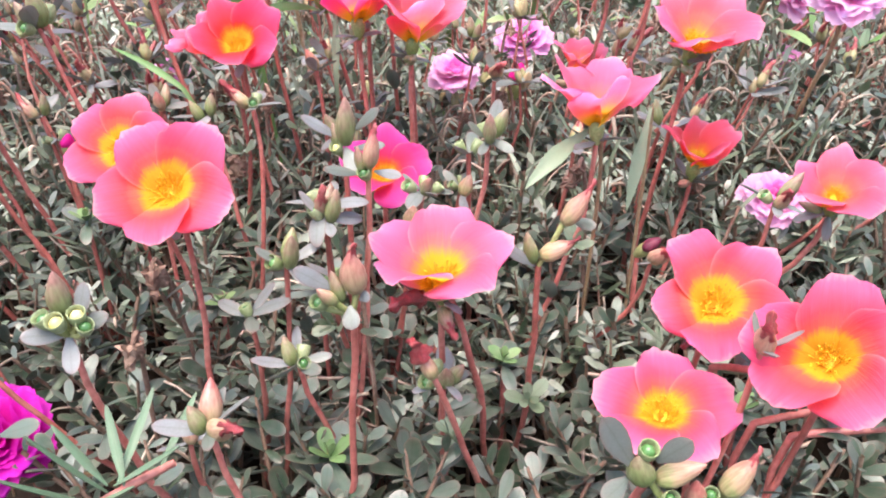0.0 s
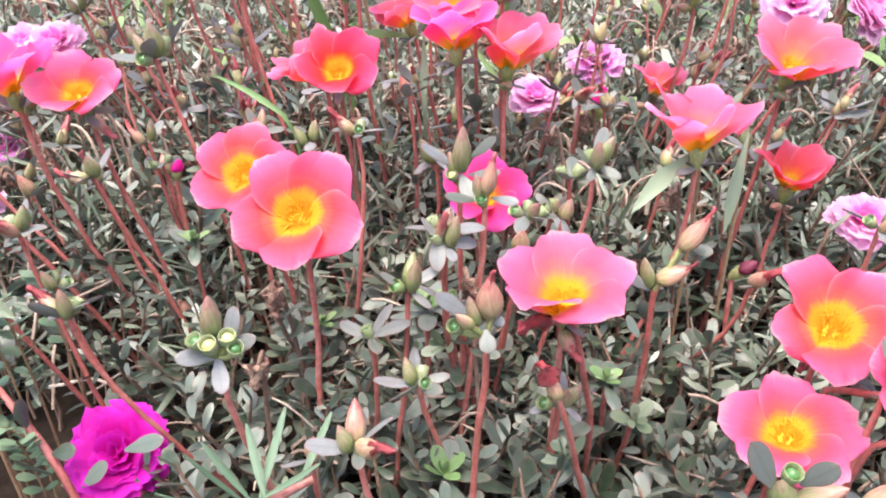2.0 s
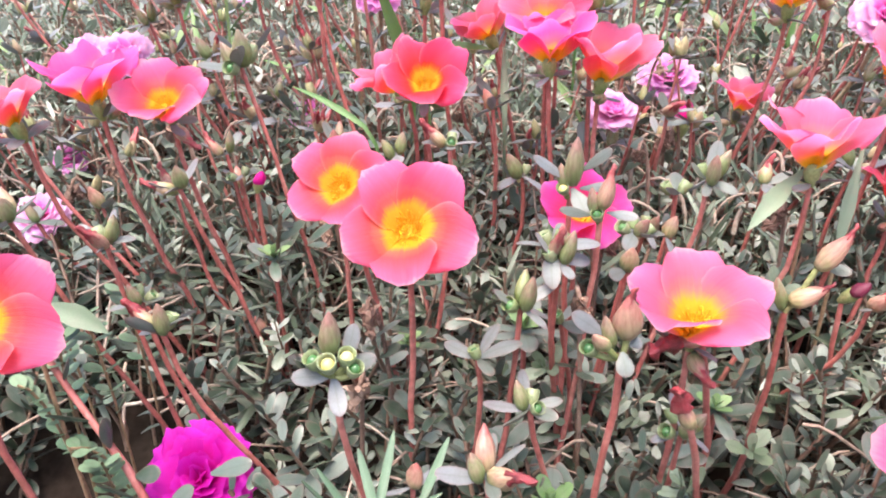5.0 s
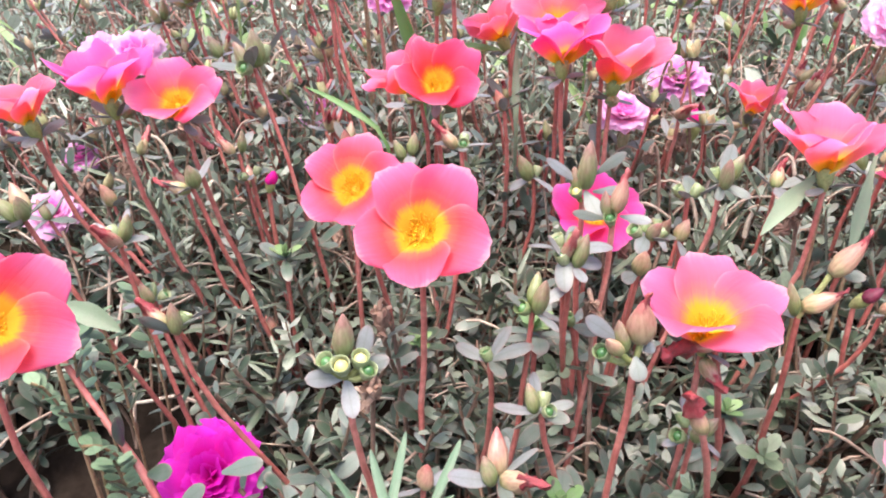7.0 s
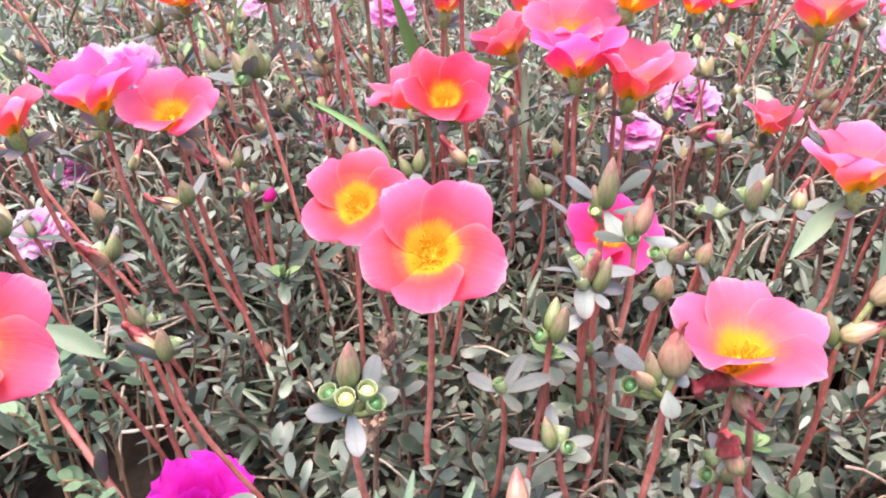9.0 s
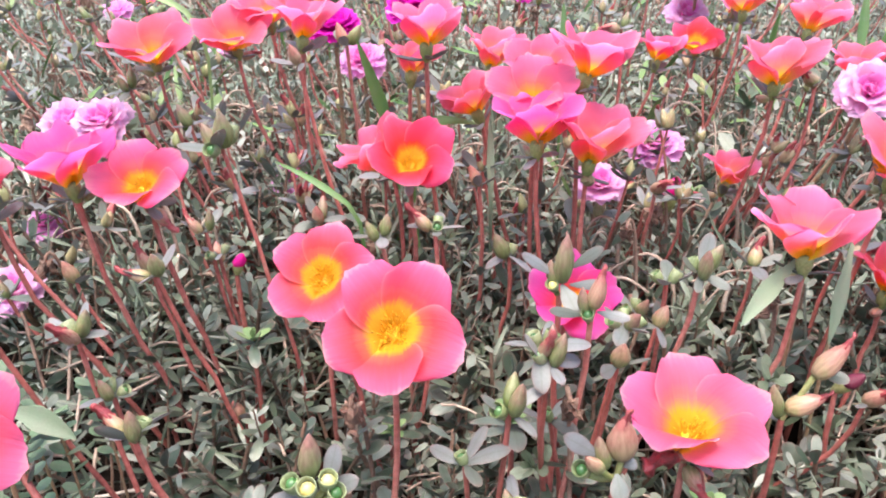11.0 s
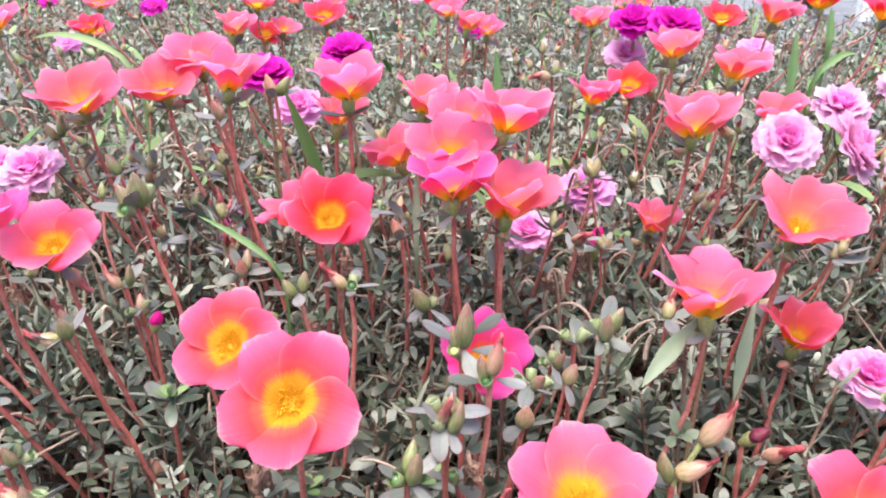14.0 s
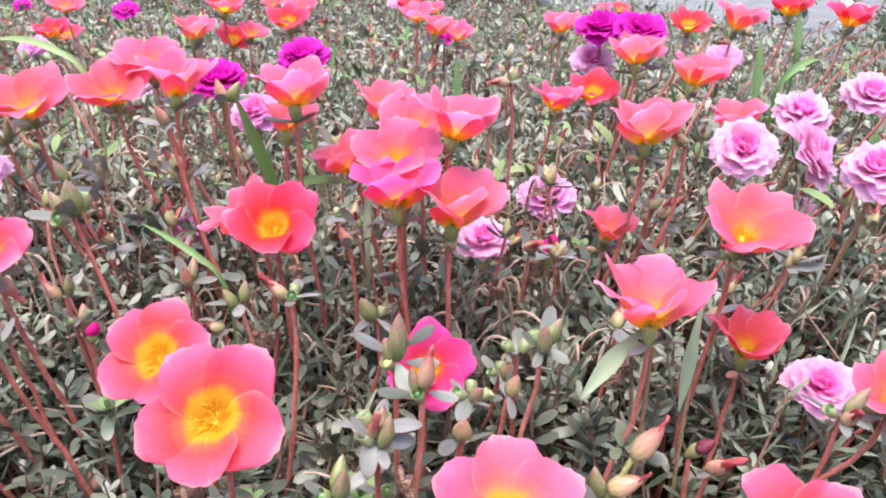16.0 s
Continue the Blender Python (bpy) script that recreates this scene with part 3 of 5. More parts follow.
def purslane_flower(at, radius, facing, colour, style, spin, items="b"):
    rng = random.Random(round(at[0] * 1e4) * 31 + round(at[1] * 1e4))
    at, axis = Vector(at), Vector(facing).normalized()
    root = at - axis * 0.007
    base = foot(root, rng)
    ob = thing("purslane_flower", base, f"{STYLE_WORDS[style]} {COLOUR_WORDS[colour]} flower with yellow centre on red stem", "flower", "single flowers in the bed")
    frame_m = along(axis, at)
    for i, me in enumerate(petal_set(colour, style, at.y < 0.42)):
        m = frame_m @ Matrix.Rotation(spin + i * 1.2566 + rng.uniform(-0.07, 0.07), 4, "Z") @ Matrix.Rotation(radians((13, 11, -10, 14, 9)[i] + rng.uniform(-3, 3)), 4, "X") @ Matrix.Scale(radius * rng.uniform(0.94, 1.05), 4)
        part("petal", me, ob, m)
    key = int(spin * 10) % 3, at.y < 0.3
    if key not in STAMEN_SETS:
        STAMEN_SETS[key] = mesh_of("stamens", stamens_shape(0.018, key[0], 320 if key[1] else 26), STAMEN)
    k = radius / 0.018
    deep_set = style in ("cup", "vee")
    part("stamen_tuft", STAMEN_SETS[key], ob, frame_m @ Matrix.Translation((0, 0, 0.0028 if deep_set else 0.0008)) @ Matrix.Scale(k * (0.62 if deep_set else 1), 4), "tuft of yellow stamens")
    part("pistil", PISTIL, ob, frame_m @ Matrix.Translation((0, 0, 0.0004)) @ Matrix.Scale(k * 0.6, 4))
    part("calyx", CALYX_MESH, ob, frame_m)
    down = (-axis * 0.6 + Vector((0, 0, -1))).normalized()
    stem_part(ob, root, down, base)
    collar(ob, root + Vector((0, 0, 0.001)), axis, 4, rng)
    if items:
        for i, kind in enumerate(items):
            a = rng.uniform(0, 6.28)
            side = (axis.orthogonal().normalized())
            side.rotate(Matrix.Rotation(a, 3, axis))
            head_items(ob, root + side * 0.002, (axis * 0.5 + side).normalized(), kind, rng, 0.85)
    return ob


def double_flower(at, radius, facing, colour, seed, words):
    rng = random.Random(seed)
    at, axis = Vector(at), Vector(facing).normalized()
    root = at - axis * 0.006
    base = foot(root, rng, 0.9)
    ob = thing("double_moss_rose", base, f"ruffled double {words} moss rose bloom among narrow leaves", "flower", "double blooms in the bed")
    frame_m = along(axis, at)
    meshes = DOUBLE_SETS.setdefault(colour, {})
    for ring, (count, size, rise0, rise1) in enumerate([(10, 1.0, 10, -6), (9, 0.94, 26, 10), (9, 0.82, 42, 32), (7, 0.64, 58, 54), (5, 0.44, 72, 80)][:: 1 if at.y < 0.66 else 2]):
        for i in range(count):
            key = ring, i % 3
            if key not in meshes:
                meshes[key] = mesh_of("petal", petal(1.0, 0.46, rise0, rise1, 0.10, 0.085, ring * 7 + i, 8, 13, 0.06, 0.028, 0.34), PETALS["core" if size < 0.7 and colour != "magenta" else colour])
            m = frame_m @ Matrix.Rotation(6.283 * i / count + ring * 0.4 + rng.uniform(-0.2, 0.2), 4, "Z") @ Matrix.Rotation(radians(rng.uniform(-9, 9)), 4, "Y") @ Matrix.Rotation(rng.uniform(-0.2, 0.2), 4, "X") @ Matrix.Scale(radius * size * rng.uniform(0.9, 1.08), 4)
            part("petal", meshes[key], ob, m)
    part("calyx", CALYX_MESH, ob, frame_m)
    stem_part(ob, root, (-axis * 0.5 + Vector((0, 0, -1))).normalized(), base, 0.0011, 0.0014, PALE_STEM)
    collar(ob, root, axis, 6, rng, 0.8, (60, 110), NEEDLE_LEAVES)
    return ob


DOUBLE_SETS = {}
ITEM_WORDS = {"b": "green buds", "p": "peach bud", "w": "wilted bloom", "c": "seed cups", "y": "yellow cups"}


def bud_stem(at, items, leaves=4, size=1.12, lean=None, pull=0.78):
    rng = random.Random(round(at[0] * 1e4) * 17 + round(at[1] * 1e4))
    at = Vector(at)
    axis = Vector(lean) if lean else Vector((rng.uniform(-0.25, 0.25) + at[0] * 1.2, rng.uniform(-0.35, 0.05), 1))
    axis.normalize()
    root = at - axis * 0.004
    base = foot(root, rng, pull)
    words = " and ".join(dict.fromkeys(ITEM_WORDS[k] for k in items))
    ob = thing("purslane_bud_stem", base, f"red stem topped by {words}", "flower stem", "bud stems in the bed")
    stem_part(ob, root, (-axis + Vector((0, 0, -0.6))).normalized(), base, 0.0008, 0.00105)
    collar(ob, root, axis, leaves, rng, size)
    head_items(ob, root, axis, items, rng, size)
    return ob


# ---- ground and surroundings ----
def soil_sheet():
    xs = np.concatenate([np.linspace(-60, -3, 10), np.linspace(-2.5, 2.5, 110), np.linspace(3, 60, 10)])
    ys = np.concatenate([np.linspace(-60, -1, 10), np.linspace(-0.6, 3.2, 110), np.linspace(3.6, 80, 12)])
    pts = []
    for x in xs:
        for y in ys:
            bed = -0.5 < y < 2.7 and abs(x) < 2.4
            edge = max(0.0, y - 1.25) if x > 0.55 else 0.0
            z = soil_height(x, y) + 0.006 * noise.noise((x * 60, y * 60, 0)) if bed and edge <= 0 else 0.02
            pts.append((x, y, z))
    return np.array(pts), grid_quads(len(xs), len(ys)), None


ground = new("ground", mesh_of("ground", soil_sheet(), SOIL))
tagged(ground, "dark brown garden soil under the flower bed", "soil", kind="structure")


def box_shape(x0, y0, z0, x1, y1, z1, b=0.004):
    """A block with chamfered upper edges."""
    p = [(x0, y0, z0), (x1, y0, z0), (x1, y1, z0), (x0, y1, z0), (x0, y0, z1 - b), (x1, y0, z1 - b), (x1, y1, z1 - b), (x0, y1, z1 - b), (x0 + b, y0 + b, z1), (x1 - b, y0 + b, z1), (x1 - b, y1 - b, z1), (x0 + b, y1 - b, z1)]
    q = [(3, 2, 1, 0), (8, 9, 10, 11)]
    for o in (0, 4):
        q += [(o + i, o + (i + 1) % 4, o + 4 + (i + 1) % 4, o + 4 + i) for i in range(4)]
    return np.array(p, dtype=float), np.array(q), None


def distance():
    path = new("pavement", mesh_of("pavement", box_shape(0.62, 1.42, -0.05, 30, 6.0, 0.06, 0.01), PAVING, False))
    tagged(path, "pale grey concrete pavement beyond the flower bed", "pavement", kind="structure")
    wall = new("wall_far", mesh_of("wall_far", box_shape(-30, 6.6, -0.1, 30, 6.8, 1.6, 0.02), PAINT, False))
    tagged(wall, "grey-blue low wall far behind the bed", "wall", kind="structure")
    for i, x in enumerate((1.55, 1.95, 2.5, 3.1)):
        post = new("fence_post", mesh_of("fence_post", box_shape(x, 3.2, 0.05, x + 0.05, 3.25, 1.0, 0.01), WHITE, False))
        tagged(post, "white painted square fence post on the pavement", "post", "posts of the far fence")


distance()


def shrub(x, y, width, height, seed):
    """A low dark bush on the pavement: short forked limbs under a loose crown of leaves."""
    rng = random.Random(seed)
    base = Vector((x, y, 0.06))
    ob = thing("shrub", base, "low dark green leafy shrub beyond the flower bed", "shrub", "shrubs beyond the bed")
    limbs, leaves = [], []
    for i in range(7):
        a = rng.uniform(0, 6.28)
        tip = Vector((math.cos(a) * width * 0.4, math.sin(a) * width * 0.4, height * rng.uniform(0.6, 0.95)))
        line = bend((0, 0, 0), (0, 0, height * 0.4), tip, tip * 0.3, 6)
        limbs.append(tube(line, [0.006, 0.005, 0.005, 0.004, 0.003, 0.003, 0.002], 5))
        for j in range(60):
            p = line[rng.randint(2, 6)] + Vector((rng.gauss(0, 1), rng.gauss(0, 1), rng.gauss(0, 0.8))) * width * 0.13
            leaves.append(moved(flat_leaf(0.04, 0.010, rng.uniform(-0.3, 0.2), 0.2), Matrix.Translation(p) @ Euler((rng.uniform(-0.8, 0.8), rng.uniform(-0.9, 0.4), rng.uniform(0, 6.28))).to_matrix().to_4x4() @ Matrix.Scale(rng.uniform(0.7, 1.3), 4)))
    part("limbs", mesh_of("limbs", joined(limbs), DRY), ob)
    part("crown", mesh_of("crown", joined(leaves), DULL), ob)


shrub(1.28, 3.05, 0.16, 0.22, 1)
shrub(1.06, 1.85, 0.16, 0.16, 2)

# ---- the blooms ----
FLOWERS = [
    ((-0.0660, 0.2000, 0.1965), 0.0188, (0.06, -0.66, 0.75), "coral", "flat", 0.95, "bc"),
    ((-0.0900, 0.2290, 0.1985), 0.0160, (-0.10, -0.62, 0.75), "coral", "flat", 1.5, "b"),
    ((0.0105, 0.182, 0.178), 0.0200, (0.03, -0.20, 1.00), "blush", "bowl", 0.27, "w"),
    ((-0.0120, 0.2600, 0.1765), 0.0168, (0.10, -0.55, 0.80), "hot", "bowl", 0.3, "b"),
    ((-0.0700, 0.2990, 0.2140), 0.0178, (0.10, -0.55, 0.75), "red", "bowl", 0.9, "b"),
    ((-0.0820, 0.3100, 0.2120), 0.0165, (-0.55, -0.07, 0.80), "salmon", "cup", 0.4, ""),
    ((-0.0230, 0.2940, 0.2260), 0.0185, (0.00, -0.07, 0.95), "magentapink", "cup", 0.95, "b"),
    ((-0.024, 0.318, 0.235), 0.0175, (-0.10, -0.42, 0.90), "pink", "bowl", 0.5, ""),
    ((-0.046, 0.345, 0.226), 0.0150, (-0.35, -0.12, 0.80), "salmon", "cup", 1.0, ""),
    ((-0.0030, 0.2980, 0.2180), 0.0205, (0.12, -0.06, 0.95), "salmon", "cup", 0.2, "bb"),
    ((0.0610, 0.2510, 0.2000), 0.0205, (-0.03, 0.03, 1.00), "pink", "vee", 0.942, "b"),
    ((0.1040, 0.2780, 0.1750), 0.0158, (0.05, -0.16, 0.98), "hotcoral", "cup", 1.3, "p"),
    ((0.0965, 0.2760, 0.2195), 0.0205, (0.10, -0.34, 0.93), "salmon", "bowl", 0.7, "bc"),
    ((0.0800, 0.3530, 0.2370), 0.0205, (0.00, -0.06, 0.95), "salmon", "cup", 0.85, "p"),
    ((-0.1980, 0.3790, 0.2420), 0.0215, (0.00, -0.36, 0.92), "salmon", "bowl", 0.2, "b"),
    ((-0.1595, 0.3830, 0.2480), 0.0200, (0.05, -0.42, 0.90), "salmon", "bowl", 0.7, "w"),
    ((-0.1210, 0.3540, 0.2560), 0.0185, (0.10, -0.07, 0.95), "pink", "cup", 0.9, "b"),
    ((-0.1470, 0.4000, 0.2580), 0.0180, (0.00, -0.35, 0.95), "pink", "bowl", 0.1, ""),
    ((-0.0660, 0.3310, 0.2560), 0.0170, (0.00, -0.09, 0.95), "pink", "cup", 1.2, "b"),
    ((-0.0740, 0.3500, 0.2420), 0.0138, (0.10, -0.05, 1.00), "salmon", "vee", 0.4, ""),
    ((-0.040, 0.419, 0.234), 0.0195, (0.10, -0.09, 0.95), "salmon", "cup", 0.6, ""),
    ((-0.0040, 0.3180, 0.2460), 0.0185, (0.15, -0.07, 0.95), "pink", "cup", 1.1, "b"),
    ((-0.0180, 0.3520, 0.2400), 0.0170, (-0.10, -0.35, 0.90), "pink", "bowl", 0.3, ""),
    ((0.0570, 0.4820, 0.2270), 0.0165, (0.10, -0.07, 0.95), "rose", "cup", 0.9, ""),
    ((0.0840, 0.5000, 0.2310), 0.0165, (-0.10, -0.40, 0.90), "red", "bowl", 0.3, ""),
    ((0.104, 0.485, 0.254), 0.0185, (0.00, -0.06, 0.95), "salmon", "cup", 0.5, ""),
    ((0.1230, 0.4360, 0.2490), 0.0180, (0.20, -0.06, 0.95), "salmon", "cup", 1.2, "w"),
    ((0.1400, 0.4080, 0.2310), 0.0150, (-0.20, -0.07, 0.95), "salmon", "cup", 0.2, ""),
    ((0.0690, 0.3660, 0.1890), 0.0145, (0.10, -0.09, 0.90), "salmon", "cup", 0.7, "w"),
    ((-0.1585, 0.2640, 0.2150), 0.0168, (0.08, -0.50, 0.86), "rose", "bowl", 0.75, "w"),
    ((-0.1830, 0.2620, 0.2185), 0.0195, (-0.10, -0.14, 0.98), "magentapink", "vee", 0.35, "b"),
    ((-0.211, 0.256, 0.212), 0.0150, (-0.20, -0.15, 0.98), "salmon", "cup", 0.6, ""),
    ((-0.167, 0.155, 0.189), 0.0185, (0.62, -0.42, 0.65), "coral", "bowl", 0.5, ""),
    ((0.145, 0.250, 0.172), 0.0170, (-0.10, -0.40, 0.90), "salmon", "bowl", 0.4, "bb"),
    ((0.085, 0.184, 0.169), 0.0195, (-0.08, -0.50, 0.84), "coral", "wavy", 0.95, "w"),
    ((0.104, 0.155, 0.172), 0.0195, (-0.40, -0.55, 0.74), "coral", "bowl", 0.6, "p"),
    ((0.067, 0.158, 0.152), 0.0172, (-0.02, -0.30, 0.95), "rose", "flat", 0.3, "b"),
    ((-0.113, 0.566, 0.267), 0.0150, (0.00, -0.40, 0.90), "red", "bowl", 0.4, ""),
    ((-0.160, 0.506, 0.264), 0.0150, (0.10, -0.10, 0.90), "salmon", "cup", 0.8, ""),
    ((-0.016, 0.632, 0.256), 0.0170, (0.20, -0.10, 0.90), "salmon", "cup", 0.1, ""),
    ((0.082, 0.650, 0.257), 0.0170, (0.00, -0.09, 0.90), "salmon", "cup", 0.9, ""),
    ((0.169, 0.608, 0.263), 0.0170, (0.00, -0.40, 0.90), "red", "bowl", 0.6, ""),
    ((0.175, 0.530, 0.270), 0.0185, (0.20, -0.05, 0.95), "salmon", "cup", 0.3, "w"),
    ((0.277, 0.693, 0.268), 0.0190, (0.00, -0.06, 0.95), "red", "cup", 0.3, ""),
    ((0.281, 0.602, 0.266), 0.0190, (0.10, -0.07, 0.95), "red", "cup", 0.9, "p"),
    ((-0.379, 0.630, 0.255), 0.0190, (0.00, -0.09, 0.95), "pink", "cup", 0.9, ""),
]
for row in FLOWERS:
    purslane_flower(*row)

DOUBLES = [
    ((-0.138, 0.197, 0.108), 0.0190, (0.1, -0.62, 0.8), "magenta", "deep magenta"),
    ((0.135, 0.385, 0.227), 0.0160, (-0.2, -0.75, 0.6), "lilac", "pale lilac-pink"),
    ((0.173, 0.401, 0.221), 0.0195, (0.75, -0.5, 0.45), "lilac", "pale lilac-pink"),
    ((0.192, 0.456, 0.230), 0.0175, (0.0, -0.4, 0.9), "lilac", "pale lilac-pink"),
    ((0.256, 0.507, 0.232), 0.0190, (0.0, -0.5, 0.85), "lilac", "pale lilac-pink"),
    ((0.189, 0.365, 0.222), 0.0165, (-0.2, -0.5, 0.85), "lilac", "pale lilac-pink"),
    ((0.050, 0.434, 0.188), 0.0165, (-0.1, -0.45, 0.85), "violet", "violet-pink"),
    ((0.012, 0.368, 0.186), 0.0135, (0.0, -0.4, 0.9), "lilac", "lilac-pink"),
    ((-0.109, 0.440, 0.232), 0.0140, (0.0, -0.5, 0.85), "violet", "violet-pink"),
    ((-0.148, 0.424, 0.170), 0.0140, (0.0, -0.5, 0.85), "violet", "violet-pink"),
    ((0.141, 0.288, 0.156), 0.0142, (-0.1, -0.5, 0.85), "lilac", "lilac-pink"),
    ((0.214, 0.489, 0.160), 0.0160, (0.0, -0.5, 0.85), "violet", "violet-pink"),
    ((0.097, 0.585, 0.242), 0.0165, (0.0, -0.5, 0.85), "lilac", "lilac-pink"),
    ((-0.265, 0.373, 0.160), 0.0110, (0.0, -0.5, 0.85), "violet", "violet-pink"),
    ((-0.251, 0.317, 0.150), 0.0140, (0.0, -0.5, 0.85), "lilac", "lilac-pink"),
    ((-0.229, 0.380, 0.212), 0.0150, (0.0, -0.5, 0.85), "lilac", "lilac-pink"),
    ((-0.254, 0.394, 0.208), 0.0150, (0.0, -0.5, 0.85), "lilac", "lilac-pink"),
    ((-0.083, 0.446, 0.260), 0.0150, (0.0, -0.4, 0.9), "magenta", "deep magenta"),
    ((-0.117, 0.406, 0.254), 0.0140, (0.0, -0.4, 0.9), "magenta", "deep magenta"),
    ((0.124, 0.563, 0.265), 0.0190, (0.1, -0.5, 0.85), "magenta", "bright magenta"),
    ((0.100, 0.578, 0.266), 0.0180, (-0.1, -0.5, 0.85), "magenta", "bright magenta"),
]
for i, row in enumerate(DOUBLES):
    double_flower(*row[:4], i, row[4])

# ---- bud stems ----
HEADS = [
    ((-0.025, 0.206, 0.193), "wcc", 4), ((-0.034, 0.194, 0.181), "bbc", 3),
    ((0.024, 0.235, 0.204), "bbc", 4), ((-0.150, 0.240, 0.198), "wby", 4), ((-0.157, 0.216, 0.168), "bcc", 3), ((0.004, 0.236, 0.186), "cccb", 5),
    ((-0.032, 0.184, 0.154), "bcc", 5), ((-0.043, 0.140, 0.167), "bwp", 4), ((0.011, 0.180, 0.150), "bbcc", 4),
    ((-0.163, 0.213, 0.190), "wbc", 4), ((-0.136, 0.185, 0.176), "wbc", 4),
    ((0.017, 0.249, 0.179), "p", 2), ((-0.134, 0.260, 0.130), "p", 2), ((-0.033, 0.295, 0.184), "bc", 3),
    ((-0.045, 0.316, 0.206), "p", 3), ((-0.060, 0.269, 0.205), "wcc", 4), ((-0.081, 0.277, 0.198), "bb", 3), ((-0.136, 0.277, 0.231), "bcbcc", 4),
    ((-0.119, 0.330, 0.252), "p", 2), ((-0.189, 0.206, 0.200), "bbp", 3), ((-0.047, 0.192, 0.165), "c", 4), ((-0.022, 0.215, 0.164), "c", 3),
    ((0.000, 0.224, 0.178), "p", 2), ((-0.259, 0.441, 0.257), "b", 2), ((-0.106, 0.374, 0.254), "pb", 3),
    ((0.027, 0.436, 0.254), "wb", 3), ((0.099, 0.359, 0.239), "w", 2), ((0.080, 0.232, 0.162), "w", 2), ((-0.023, 0.203, 0.191), "bbc", 3),
    ((-0.152, 0.308, 0.174), "p", 2), ((-0.183, 0.370, 0.217), "b", 3), ((0.018, 0.251, 0.194), "cc", 4), ((0.086, 0.152, 0.182), "w", 3),
    ((0.115, 0.226, 0.186), "wbc", 3),
    ((-0.064, 0.176, 0.131), "p", 2), ((-0.215, 0.305, 0.165), "p", 2), ((0.030, 0.330, 0.200), "w", 3),
]
for at, items, leaves in HEADS:
    bud_stem(at, items, leaves, 1.5 if items == "bcbcc" else 1.05)


def posed_head(root, label, items, leaves, lean=(0, 0, -1)):
    """A bud stem whose buds, pods and cups each point their own way; items: kind, foot, tip, thickness."""
    root = Vector(root)
    rng = random.Random(round(root.x * 1e4))
    base = foot(root, rng, 0.85)
    ob = thing("purslane_bud_stem", base, label, "flower stem", "bud stems in the bed")
    stem_part(ob, root, Vector(lean).normalized(), base, 0.0009, 0.0011)
    for kind, a, b, girth in items:
        a, d = Vector(a), Vector(b) - Vector(a)
        if kind in "cy":
            cup = part("seed_cup", CUPS[0], ob, along(d, a) @ Matrix.Scale(girth, 4), "opened seed capsule")
            part("seed_dome", DOMES[kind], cup)
            part("stalk", mesh_of("stalk", tube([root - base, (root + a) / 2 - base - Vector((0, 0, 0.0008)), a - base], [0.0009, 0.0009, 0.0010], 6), CALYX), ob)
            continue
        mesh = BUDS[0] if kind == "b" else PEACHES[0]
        long = d.length / (0.0104 if kind == "b" else 0.0100)
        bud = part("bud", mesh, ob, along(d, a, 0.7) @ Matrix.Diagonal((girth, girth, long, 1)), "green closed bud" if kind == "b" else "peach seed pod")
        if kind == "w":
            part("wilted_tip", WILTS[1], bud, Matrix.Translation((0.0005, 0, 0.0080)) @ Matrix.Scale(0.55, 4), "shrivelled red tip")
        if (a - root).length > 0.004:
            part("stalk", mesh_of("stalk", tube([root - base, (root + a) / 2 - base - Vector((0, 0, 0.0006)), a - base], [0.0008, 0.0008, 0.0009], 6), CALYX), ob)
    for a, b, width in leaves:
        d = Vector(b) - Vector(a)
        x = d.normalized()
        z = (Vector((0, -0.75, 0.66)) - x * x.dot(Vector((0, -0.75, 0.66)))).normalized()
        turn = Matrix((x, z.cross(x), z)).transposed().to_4x4()
        part("leaf", mesh_of("leaf", leaf(d.length, width, 0.0005, 0.08, 0.18), COLLAR), ob, Matrix.Translation(a) @ turn)
    return ob


posed_head((0.057, 0.129, 0.160), "thick red stem with seed cups, fat pods and silvery leaves", [("c", (0.055, 0.1285, 0.1665), (0.0555, 0.126, 0.172), 1.15), ("b", (0.0555, 0.128, 0.1595), (0.0525, 0.1265, 0.1685), 1.2), ("p", (0.058, 0.128, 0.1605), (0.0680, 0.126, 0.1660), 1.0), ("c", (0.0605, 0.127, 0.1555), (0.0615, 0.123, 0.160), 1.0)],
    [((0.053, 0.128, 0.164), (0.044, 0.127, 0.179), 0.0030), ((0.0575, 0.127, 0.1665), (0.0635, 0.125, 0.1745), 0.0026), ((0.052, 0.128, 0.161), (0.046, 0.124, 0.158), 0.0024)], (-0.3, 0.3, -1))
posed_head((0.071, 0.129, 0.153), "red stem with a pale pod under a withered pink tip", [("w", (0.073, 0.128, 0.1565), (0.0790, 0.127, 0.167), 1.1), ("c", (0.0705, 0.128, 0.1555), (0.0695, 0.125, 0.160), 0.9), ("p", (0.068, 0.128, 0.152), (0.066, 0.127, 0.1615), 0.95)],
    [((0.072, 0.128, 0.155), (0.083, 0.124, 0.156), 0.0022)])
